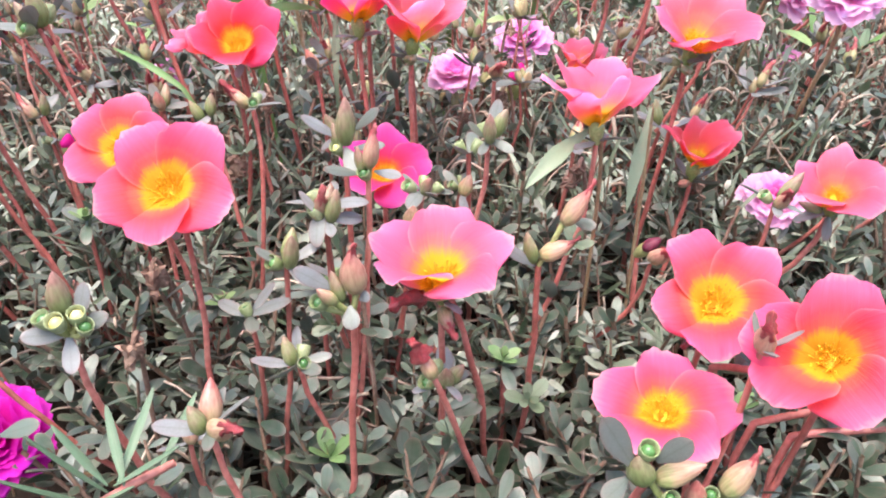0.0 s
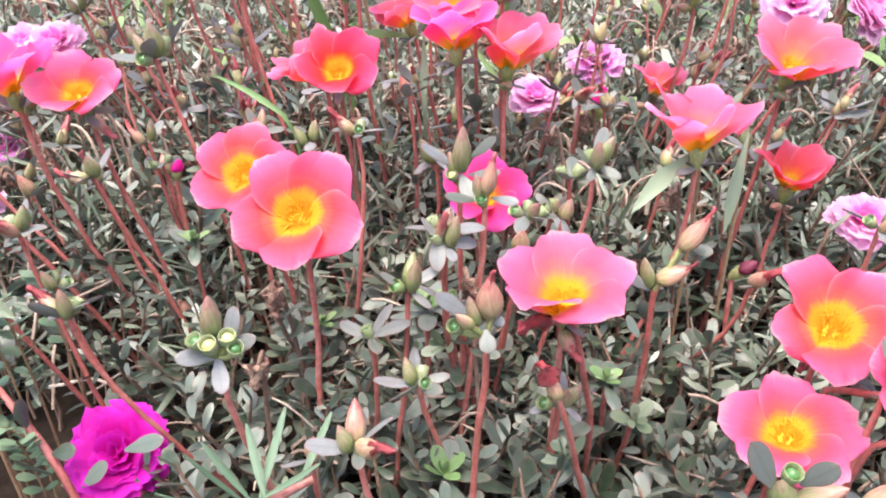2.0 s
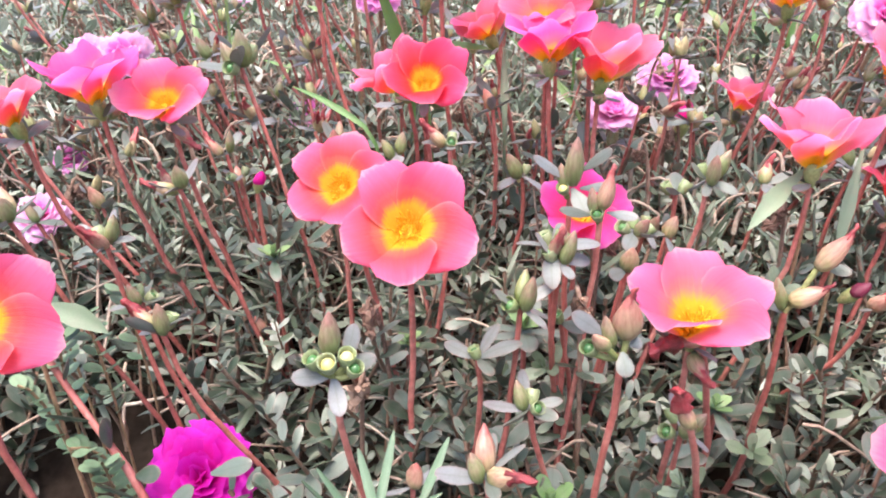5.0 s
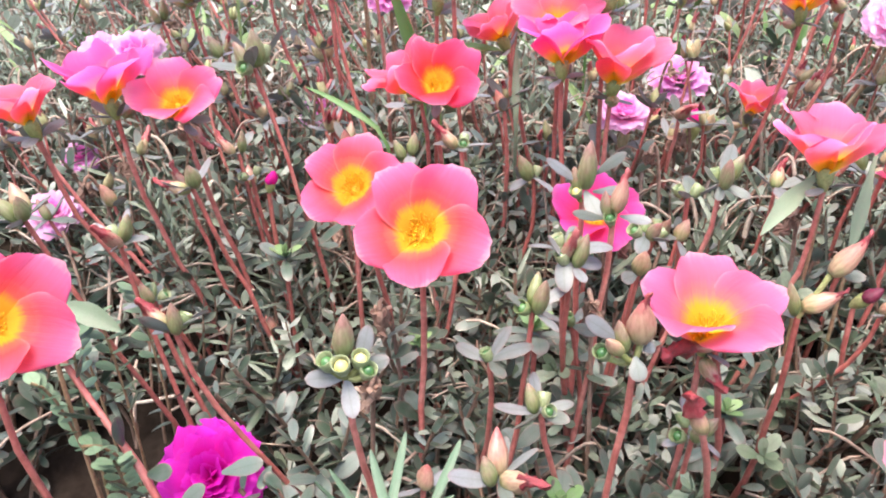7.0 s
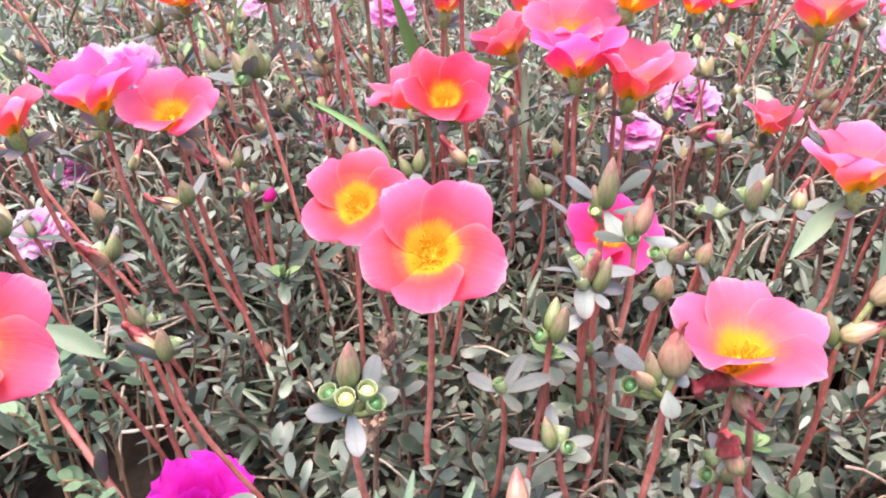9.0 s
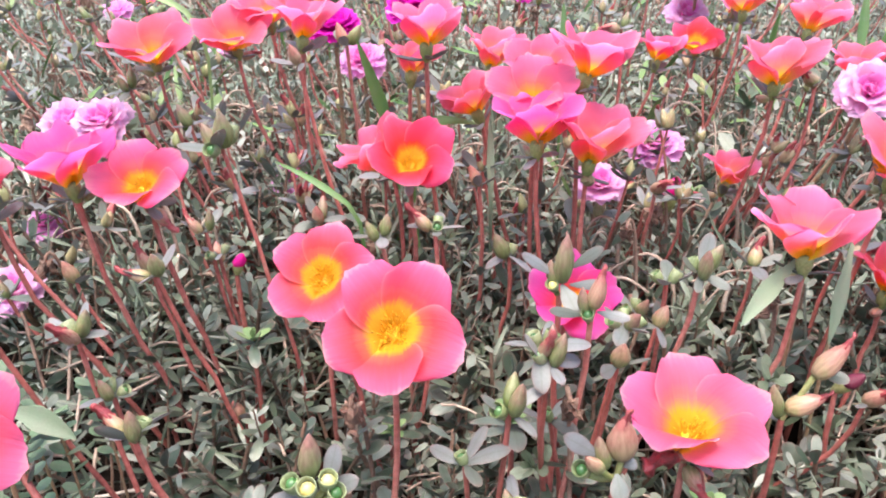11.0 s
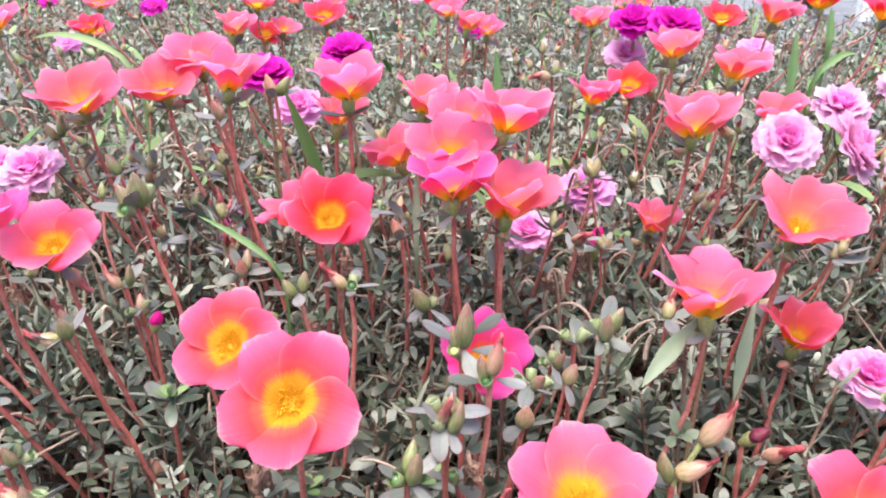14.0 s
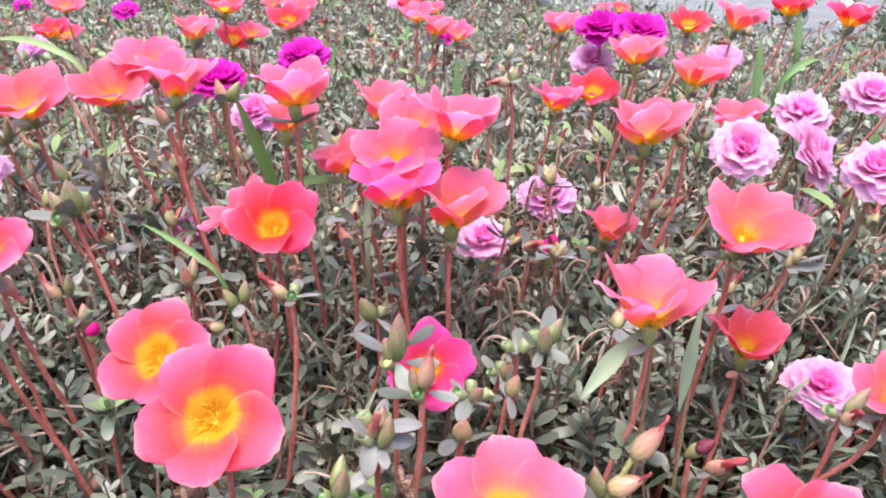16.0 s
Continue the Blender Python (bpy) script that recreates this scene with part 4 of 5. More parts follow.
posed_head((-0.0197, 0.2220, 0.1996), "red stem with a fat mauve-green bud and long silvery leaves", [("b", (-0.0190, 0.2220, 0.2033), (-0.0189, 0.2200, 0.2188), 1.25), ("y", (-0.0209, 0.2220, 0.2009), (-0.0234, 0.2180, 0.2061), 1.00), ("b", (-0.0214, 0.2220, 0.2027), (-0.0231, 0.2220, 0.2104), 0.80)],
    [((-0.0205, 0.2220, 0.2051), (-0.0318, 0.2190, 0.2132), 0.0017), ((-0.0166, 0.2220, 0.2078), (-0.0079, 0.2200, 0.2151), 0.0018), ((-0.0193, 0.2210, 0.2029), (-0.0150, 0.2140, 0.1967), 0.0027), ((-0.0168, 0.2220, 0.2024), (-0.0066, 0.2180, 0.2042), 0.0017)])
posed_head((-0.0117, 0.2120, 0.1961), "red stem with a peach spent bloom and a seed cup", [("w", (-0.0111, 0.2120, 0.2002), (-0.0094, 0.2100, 0.2112), 1.20), ("c", (-0.0122, 0.2120, 0.1966), (-0.0143, 0.2060, 0.2047), 1.00), ("b", (-0.0134, 0.2120, 0.1987), (-0.0148, 0.2120, 0.2067), 0.75)],
    [((-0.0138, 0.2120, 0.1978), (-0.0241, 0.2080, 0.2008), 0.0016), ((-0.0099, 0.2120, 0.1988), (-0.0013, 0.2080, 0.1985), 0.0016)])
posed_head((0.0376, 0.1940, 0.1772), "pale green branch with two peach spent blooms and a bud", [("w", (0.0438, 0.1940, 0.1906), (0.0508, 0.1920, 0.2012), 1.15), ("w", (0.0380, 0.1940, 0.1805), (0.0470, 0.1910, 0.1855), 1.10), ("b", (0.0362, 0.1940, 0.1781), (0.0335, 0.1940, 0.1881), 0.90)],
    [((0.0366, 0.1940, 0.1772), (0.0270, 0.1900, 0.1853), 0.0018), ((0.0469, 0.1980, 0.1897), (0.0530, 0.1940, 0.1890), 0.0018)])
posed_head((-0.0109, 0.1630, 0.1812), "red stem with a swollen peach pod and green cups", [("w", (-0.0099, 0.1630, 0.1866), (-0.0111, 0.1620, 0.1986), 1.30), ("b", (-0.0135, 0.1630, 0.1840), (-0.0158, 0.1630, 0.1928), 0.85), ("c", (-0.0177, 0.1630, 0.1823), (-0.0211, 0.1590, 0.1881), 1.05), ("p", (-0.0146, 0.1610, 0.1847), (-0.0189, 0.1590, 0.1897), 0.80)],
    [((-0.0152, 0.1630, 0.1874), (-0.0242, 0.1600, 0.1947), 0.0022), ((-0.0112, 0.1610, 0.1840), (-0.0104, 0.1570, 0.1795), 0.0022), ((-0.0091, 0.1630, 0.1844), (-0.0065, 0.1630, 0.1861), 0.0016)])
YC = {"bud_b": (-0.08, 0.157, 0.184), "bud_t": (-0.08, 0.156, 0.196), "c1": (-0.0829, 0.1556, 0.1809), "c2": (-0.08, 0.1548, 0.1809), "c3": (-0.0764, 0.1563, 0.1816), "c4": (-0.075, 0.1556, 0.1794), "root": (-0.08, 0.157, 0.178), "l1": (-0.089, 0.152, 0.18), "l2": (-0.077, 0.15, 0.171), "l3": (-0.074, 0.16, 0.191), "l4": (-0.069, 0.158, 0.183)}
posed_head(YC["root"], "red stem topped by a bud, pale yellow and green seed cups", [("b", YC["bud_b"], YC["bud_t"], 1.05), ("c", YC["c1"], Vector(YC["c1"]) + Vector((-0.3, -0.35, 0.90)), 1.15), ("y", YC["c2"], Vector(YC["c2"]) + Vector((0.0, -0.56, 0.90)), 1.2), ("y", YC["c3"], Vector(YC["c3"]) + Vector((0.2, -0.35, 0.90)), 1.15), ("c", YC["c4"], Vector(YC["c4"]) + Vector((0.4, -0.49, 0.90)), 1.1)],
    [(YC["root"], YC[k], 0.0023) for k in ("l1", "l2", "l4")] + [(YC["c3"], YC["l3"], 0.0021)])


def moss_rose_bud(at, axis, size, label, skin):
    """A rolled bud in its calyx on a short stem."""
    at, axis = Vector(at), Vector(axis).normalized()
    base = Vector((at.x + 0.002, at.y + 0.004, soil_height(at.x + 0.002, at.y + 0.004)))
    ob = thing("moss_rose_bud", base, label, "bud", "closed moss rose buds")
    part("bud", mesh_of("bud", crumple(bud_shape(0.011, 0.0045, 14), 0.0005, 500, 3), skin), ob, along(axis, at) @ Matrix.Scale(size, 4))
    part("calyx", CALYX_MESH, ob, along(axis, at + axis * 0.001) @ Matrix.Scale(1.3 * size, 4), "dark red calyx")
    stem_part(ob, at - axis * 0.004, (0, 0, -1), base)


moss_rose_bud((0.040, 0.348, 0.187), (0.15, -0.2, 1), 1.0, "rolled magenta moss rose bud opening on its stem", PETALS["magenta"])
moss_rose_bud((0.0819, 0.2500, 0.1536), (0.5, -0.4, 0.7), 0.7, "small dark crimson moss rose bud among grey leaves", CRIMSON)
moss_rose_bud((-0.1310, 0.2700, 0.1853), (0.3, -0.2, 0.9), 0.55, "tiny magenta bud tip beside a red stem", PETALS["magenta"])

# bud stems further into the bed, where no single one stands out
deep = random.Random(5)
for i in range(105):
    y = 0.28 + 0.95 * deep.random() ** 1.7
    x = deep.uniform(-0.62, 0.62) * (0.12 + y)
    if any((Vector((x, y, 0)) - Vector((f[0][0], f[0][1], 0))).length < 0.014 for f in FLOWERS + DOUBLES):
        continue
    bud_stem((x, y, bed_height(x, y) + deep.uniform(0.012, 0.066)), deep.choice(["b", "bc", "w", "w", "bb", "wb", "cc", "bcc", "pb", "wbb"]), deep.choice([3, 4, 5, 6]), deep.uniform(0.85, 1.1))

# the many small heads between them: stems, buds and collar leaves
crowd_stems, crowd_buds, crowd_tips, crowd_leaves = [], [], [], []
for i in range(320):
    y = 0.33 + 1.25 * deep.random() ** 1.5
    x = deep.uniform(-0.62, 0.62) * (0.12 + y)
    if x > 0.5 and y > 1.2:
        continue
    top = Vector((x, y, bed_height(x, y) + deep.uniform(0.0, 0.045)))
    axis = Vector((deep.uniform(-0.35, 0.35), deep.uniform(-0.35, 0.2), 1)).normalized()
    base = foot(top, deep, 0.9)
    reach = (top - base).length
    line = bend(base, Vector((deep.uniform(-0.3, 0.3), 0, 1)) * reach * 0.3, top, axis * reach * 0.35, 6)
    crowd_stems.append(tube(line, [0.0009, 0.0009, 0.0008, 0.0008, 0.0007, 0.0007, 0.0006], 5))
    for j in range(deep.choice([1, 1, 2, 3])):
        m = along(axis + Vector((deep.uniform(-0.7, 0.7), deep.uniform(-0.7, 0.7), 0)) * (j > 0), top) @ Matrix.Scale(deep.uniform(0.7, 1.1), 4)
        crowd_buds.append(moved(bud_shape(0.0096, 0.0025, 7), m))
        if deep.random() < 0.45:
            crowd_tips.append(moved(wilt_shape(0.0070, 0.0020, i), m @ Matrix.Translation((0.0004, 0, 0.0066))))
    for j in range(deep.choice([3, 4, 5])):
        m = along(axis, top) @ Matrix.Rotation(deep.uniform(0, 6.28), 4, "Z") @ Matrix.Rotation(radians(deep.uniform(-40, 8)), 4, "Y") @ Matrix.Rotation(deep.uniform(-0.5, 0.5), 4, "X") @ Matrix.Scale(deep.uniform(0.8, 1.25), 4)
        crowd_leaves.append(moved(leaf(0.0115, 0.0019, 0.0004, deep.choice([0.2, -0.1, 0.35]), 0.2, 6, 3), m))
for name, shapes, mat, words in (("crowded_stems", crowd_stems, STEM, "thin red-brown stems crowded deep in the bed"), ("crowded_buds", crowd_buds, PEACH_CROWD, "small green and peach buds on crowded stems"), ("crowded_tips", crowd_tips, WILT, "shrivelled dark red tips on small buds"), ("crowded_leaves", crowd_leaves, COLLAR, "silvery narrow leaves under small buds")):
    tagged(new(name, mesh_of(name, joined(shapes), mat)), words, "foliage", kind="stuff")

# blooms at the sides of the bed
for i in range(26):
    y = deep.uniform(0.1, 2.3)
    x = deep.choice([-1, 1]) * (0.2 + 0.7 * y + deep.uniform(0.0, 0.6))
    if abs(x) < 1.6 and not (x > 0.5 and y > 1.2):
        purslane_flower((x, y, bed_height(x, y) + deep.uniform(0.03, 0.06)), deep.uniform(0.015, 0.019), (deep.uniform(-0.3, 0.3), deep.uniform(-0.4, 0.2), 0.9), deep.choice(["coral", "salmon", "red", "pink"]), deep.choice(["cup", "bowl"]), deep.uniform(0, 1.2), "")

# blooms deep in the bed
for i in range(60):
    y = 0.68 + 1.7 * deep.random() ** 1.5
    x = deep.uniform(-0.62, 0.62) * (0.1 + y)
    if x > 0.5 and y > 1.2:
        continue
    z = bed_height(x, y) + deep.uniform(0.03, 0.065)
    if deep.random() < 0.75:
        purslane_flower((x, y, z), deep.uniform(0.014, 0.019), (deep.uniform(-0.3, 0.3), -0.35, 0.9), deep.choice(["coral", "salmon", "red", "pink"]), deep.choice(["cup", "bowl"]), deep.uniform(0, 1.2), "")
    else:
        double_flower((x, y, z - 0.015), 0.016, (0, -0.5, 0.85), *deep.choice([("lilac", 3), ("violet", 4), ("magenta", 5)]), "violet or magenta")


# ---- leafy shoots ----
def shoot_plan(rng, kind, sparse=False):
    """The stem and the leaf poses of one shoot that stands at the origin and is about 6 cm high."""
    h = rng.uniform(0.050, 0.078)
    lean = Vector((rng.uniform(-0.4, 0.4), rng.uniform(-0.4, 0.4), 1)) * h
    pts = bend((0, 0, 0), (rng.uniform(-0.01, 0.01), rng.uniform(-0.01, 0.01), h * 0.3), lean, lean * 0.3, 6)
    poses = []
    n = rng.randint(10, 14) if sparse else rng.randint(15, 21) if kind == "broad" else rng.randint(14, 20)
    for i in range(n):
        s = 0.42 + 0.58 * (i + rng.random()) / n
        p = pts[min(5, int(s * 6))].lerp(pts[min(6, int(s * 6) + 1)], s * 6 % 1 if s < 1 else 1)
        up = -6 - 40 * max(0, (s - 0.55) / 0.45) + rng.uniform(-26, 24)
        size = rng.uniform(0.7, 1.32) * (1 - 0.35 * max(0, (s - 0.75) / 0.25))
        poses.append(Matrix.Translation(p) @ Matrix.Rotation(i * 2.4 + rng.uniform(-0.5, 0.5), 4, "Z") @ Matrix.Rotation(radians(up), 4, "Y") @ Matrix.Rotation(rng.uniform(-0.7, 0.7), 4, "X") @ Matrix.Scale(size, 4))
    return pts, poses


def leafy_shoot(at, rng, kind="broad"):
    pts, poses = shoot_plan(rng, kind)
    words = {"broad": "leafy purslane shoot with thick grey-green spoon leaves", "needle": "moss rose shoot with narrow pointed green leaves", "fresh": "young bright green leaf rosette on a short shoot"}[kind]
    ob = thing("leafy_shoot", at, words, "shoot", "shoots in the bed")
    m0 = Matrix.Translation(at)
    part("stem", mesh_of("stem", tube(pts, [0.0010, 0.0010, 0.0009, 0.0009, 0.0008, 0.0007, 0.0005], 6), SHOOT_STEM), ob)
    meshes = {"broad": SHOOT_LEAVES, "needle": NEEDLE_LEAVES, "fresh": FRESH_LEAVES}[kind]
    for m in poses:
        part("leaf", rng.choice(meshes), ob, m0 @ m)
    return ob


def shoot_shape(rng, kind, cheap):
    """The leaves and the stem of a shoot as two joined shapes."""
    pts, poses = shoot_plan(rng, kind, cheap)
    if cheap:
        pool = [flat_leaf(0.0112, 0.0027, 0.1, 0.2), flat_leaf(0.0108, 0.0023, -0.2, 0.15), flat_leaf(0.0130, 0.0019, 0.25, 0.2)] if kind == "broad" else [flat_leaf(0.016, 0.0012, 0.1, 0.2, 3)]
    else:
        pool = [leaf(0.0116, 0.0021 + 0.0004 * (i % 3), 0.0004, d, f, 6, 3, 0.56 + 0.03 * i, 0.05 * (i - 2)) for i, (d, f) in enumerate([(0.1, 0.22), (-0.12, 0.1), (0.3, 0.3), (-0.3, 0.05), (0.0, 0.18)])] if kind == "broad" else [leaf(0.016, 0.0011, 0.0005, d, 0.1, 5, 3, 0.45) for d in (0.1, -0.12, 0.25)]
    leaves = joined([moved(rng.choice(pool), m) for m in poses])
    stem = tube(pts[::2] if cheap else pts, [0.0008] * (4 if cheap else 7), 3 if cheap else 5)
    return leaves, stem


def tuft_shape(rng, cheap):
    """A short leafy tip: a few spoon leaves spread round a thin stalk."""
    pts = bend((0, 0, -0.012), (0, 0, 0.008), (rng.uniform(-0.006, 0.006), rng.uniform(-0.006, 0.006), 0.022), (0, 0, 0.008), 4)
    if cheap:
        pool = [flat_leaf(0.0112, 0.0026, 0.1, 0.2), flat_leaf(0.0108, 0.0022, -0.2, 0.15)]
    else:
        pool = [leaf(0.0114, 0.0022 + 0.0004 * i, 0.0004, d, f, 5, 3, 0.58) for i, (d, f) in enumerate([(0.15, 0.22), (-0.15, 0.1), (0.3, 0.25)])]
    leaves = []
    n = rng.randint(7, 10)
    for i in range(n):
        k = i / (n - 1)
        p = pts[2].lerp(pts[4], k)
        leaves.append(moved(rng.choice(pool), Matrix.Translation(p) @ Matrix.Rotation(i * 2.4 + rng.uniform(-0.4, 0.4), 4, "Z") @ Matrix.Rotation(radians(-4 - 48 * k * k + rng.uniform(-14, 16)), 4, "Y") @ Matrix.Rotation(rng.uniform(-0.5, 0.5), 4, "X") @ Matrix.Scale(rng.uniform(0.75, 1.15) * (1 - 0.35 * k), 4)))
    return joined(leaves), tube(pts, [0.0009, 0.0008, 0.0007, 0.0006, 0.0004], 4)


def scatter(templates, places, name, label, leaf_mat):
    for which, suffix, mat in ((0, "leaves", leaf_mat), (1, "stems", SHOOT_STEM)):
        shapes = [moved(t[which], m) for t, m in ((templates[k], m) for k, m in places)]
        pts = np.concatenate([s[0] for s in shapes])
        offs = np.cumsum([0] + [len(s[0]) for s in shapes[:-1]])
        quads = np.concatenate([s[1] + o for s, o in zip(shapes, offs)])
        uv = np.concatenate([s[2] for s in shapes]) if which == 0 else None
        ob = new(f"{name}_{suffix}", mesh_of(name, (pts, quads, uv), mat))
        tagged(ob, f"{label}, {suffix}", "foliage", kind="stuff")


mat_rng = random.Random(11)
NEAR_SHOOTS = []
near_broad, near_needle, far_broad, far_needle = [], [], [], []
step = 0.0150
y = 0.02
while y < 2.6:
    s = 0.0140 if y < 0.27 else step if y < 0.7 else step * (1 + 1.6 * (y - 0.7))
    half = 0.13 + 0.68 * y
    x = -half
    while x < half:
        px, py = x + mat_rng.uniform(-0.7, 0.7) * s, y + mat_rng.uniform(-0.7, 0.7) * s
        x += s
        if px > 0.6 and py > 1.35:
            continue
        if math.hypot(px + 0.172, py - 0.172) < 0.074 and mat_rng.random() < 0.93:
            continue
        k = mat_rng.random()
        needle = k < (0.03 if py < 0.25 else 0.24)
        if py < 0.15 and px < -0.04:
            needle = k < 0.35
        w = mat_rng.uniform(0.75, 1.3) if py > 0.45 else mat_rng.uniform(0.82, 1.12) if py > 0.2 else mat_rng.uniform(0.85, 1.1)
        m = Matrix.Translation((px, py, bed_height(px, py) - 0.066 * w + (mat_rng.uniform(-0.022, 0.010) if py < 0.22 else mat_rng.uniform(-0.020, 0.018)))) @ Matrix.Rotation(mat_rng.uniform(0, 6.28), 4, "Z") @ Matrix.Diagonal((w, w, w, 1))
        if 0.10 < py < 0.27 and abs(px + 0.02) < 0.14 and not needle and mat_rng.random() < 0.6 and len(NEAR_SHOOTS) < 80:
            NEAR_SHOOTS.append((px, py))
        else:
            (far_needle if needle else far_broad).append((mat_rng.randrange(7), m)) if py > 0.40 else (near_needle if needle else near_broad).append((mat_rng.randrange(9), m))
    y += s
# small leaf whorls that close the canopy between the shoots
near_tufts, mid_tufts = [], []
y = 0.215
while y < 0.78:
    s = 0.0125 if y < 0.4 else 0.0145
    half = 0.06 + 0.60 * y
    x = -half
    while x < half:
        px, py = x + mat_rng.uniform(-0.7, 0.7) * s, y + mat_rng.uniform(-0.7, 0.7) * s
        x += s
        if math.hypot(px + 0.172, py - 0.172) < 0.075 or mat_rng.random() < 0.2:
            continue
        w = mat_rng.uniform(0.62, 1.0)
        m = Matrix.Translation((px, py, bed_height(px, py) - 0.024 + mat_rng.uniform(-0.012, 0.018))) @ Matrix.Rotation(mat_rng.uniform(0, 6.28), 4, "Z") @ Matrix.Rotation(mat_rng.uniform(-0.3, 0.3), 4, "X") @ Matrix.Scale(w, 4)
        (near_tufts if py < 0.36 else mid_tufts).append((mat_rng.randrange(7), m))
    y += s
outer = []
y = -0.1
while y < 2.6:
    x = -1.7
    while x < 1.7:
        px, py = x + mat_rng.uniform(-0.025, 0.025), y + mat_rng.uniform(-0.025, 0.025)
        x += 0.078
        if abs(px) > 0.13 + 0.68 * max(0.02, py) - 0.02 or py < 0.0:
            if py < 0.05 and abs(px) < 0.25 or px > 0.6 and py > 1.35:
                continue
            outer.append((mat_rng.randrange(7), Matrix.Translation((px, py, soil_height(px, py) - 0.003)) @ Matrix.Rotation(mat_rng.uniform(0, 6.28), 4, "Z") @ Matrix.Diagonal((1.7, 1.7, 1.0, 1))))
    y += 0.078
for px, py in NEAR_SHOOTS:
    leafy_shoot((px, py, soil_height(px, py)), mat_rng)
t_rng = random.Random(3)
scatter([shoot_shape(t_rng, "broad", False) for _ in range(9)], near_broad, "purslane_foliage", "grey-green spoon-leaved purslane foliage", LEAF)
# Tips and far shoots take the leaf colour that is brightened as if lit.
scatter([tuft_shape(t_rng, False) for _ in range(7)], near_tufts, "purslane_tips", "leafy grey-green purslane tips with lit-toned leaves", LIT_LEAF)
scatter([tuft_shape(t_rng, True) for _ in range(7)], mid_tufts, "deep_purslane_tips", "leafy purslane tips deep in the bed with lit-toned leaves", LIT_LEAF)
scatter([shoot_shape(t_rng, "needle", False) for _ in range(9)], near_needle, "moss_rose_foliage", "narrow-leaved moss rose foliage", NEEDLE)
scatter([shoot_shape(t_rng, "broad", True) for _ in range(7)], far_broad, "deep_purslane_foliage", "grey-green purslane foliage deep in the bed", LIT_LEAF)
scatter([shoot_shape(t_rng, "broad", True) for _ in range(7)], outer, "outer_foliage", "grey-green purslane foliage at the sides of the bed", LIT_LEAF)
scatter([shoot_shape(t_rng, "needle", True) for _ in range(7)], far_needle, "deep_moss_rose_foliage", "narrow-leaved moss rose foliage deep in the bed", NEEDLE)


# ---- grass blades, weeds, withered bits ----
def ribbon(points, width, fold=0.3, taper=2.2, thick=0.00015, stalk=0.0):
    """A grass leaf along points: folded along its middle, tapering to its tip."""
    pts = [Vector(p) for p in points]
    top, low = [], []
    n = len(pts)
    for i, p in enumerate(pts):
        d = (pts[min(i + 1, n - 1)] - pts[max(i - 1, 0)]).normalized()
        across = d.cross(Vector((0, -0.75, 0.65))).normalized()
        up = across.cross(d).normalized()
        u = i / (n - 1)
        w = width * min(1, 0.16 + 2.4 * u * u + stalk) * max(0.0, 1 - u ** taper) ** 0.75 + 2e-5
        for v in (-1, -0.5, 0, 0.5, 1):
            q = p + across * v * w + up * fold * w * abs(v)
            top.append(tuple(q + up * thick))
            low.append(tuple(q - up * thick))
    q = grid_quads(n, 5)
    return np.array(top + low), np.concatenate([q, q[:, ::-1] + 5 * n]), None


def grass_leaf(a, b, width, sag, material, label, name="grass_blade"):
    """One long leaf from a to b; it rises from the soil below a."""
    a, b = Vector(a), Vector(b)
    base = Vector((a.x, a.y + 0.01, soil_height(a.x, a.y + 0.01)))
    ob = thing(name, base, label, "grass")
    mid = (a + b) / 2 + Vector((0, 0, sag))
    pts = bend(base, (0, 0, (a.z - base.z) * 0.5), a, (mid - a) * 0.8, 6)[:-1] + [a * (1 - s) ** 2 + mid * 2 * s * (1 - s) + b * s * s for s in np.linspace(0, 1, 10)]
    part("blade", mesh_of("blade", ribbon([p - base for p in pts], width), material), ob)
    return ob


grass_leaf((-0.0875, 0.379, 0.209), (-0.1006, 0.3696, 0.254), 0.0042, 0.002, GRASS, "upright bright green grass blade between red stems")
grass_leaf((-0.095, 0.300, 0.199), (-0.127, 0.3145, 0.212), 0.0019, 0.003, GRASS, "slanting light green grass blade over the leaves")
grass_leaf((-0.2078, 0.450, 0.258), (-0.262, 0.4616, 0.266), 0.0030, 0.012, GRASS, "arching light green grass blade over the flowers")
grass_leaf((-0.0393, 0.335, 0.196), (-0.040, 0.351, 0.222), 0.0024, 0.0, DULL, "short dark green grass blade under pink flowers")
grass_leaf((0.0, 0.4496, 0.238), (-0.001, 0.4545, 0.262), 0.0030, 0.0, GRASS, "upright pale green grass blade deep in the bed")
grass_leaf((0.1963, 0.536, 0.228), (0.200, 0.549, 0.264), 0.0045, 0.0, GRASS, "upright pale green grass blade behind salmon flowers")
grass_leaf((0.215, 0.540, 0.238), (0.240, 0.545, 0.250), 0.0035, 0.008, GRASS, "arching bright green grass blade behind salmon flowers")
grass_leaf((0.270, 0.6525, 0.246), (0.271, 0.661, 0.272), 0.0045, 0.0, GRASS, "upright green grass blade beside red flowers")
grass_leaf((-0.0698, 0.342, 0.2214), (-0.045, 0.340, 0.2218), 0.0030, 0.003, GRASS, "level grey-green grass blade among the stems")
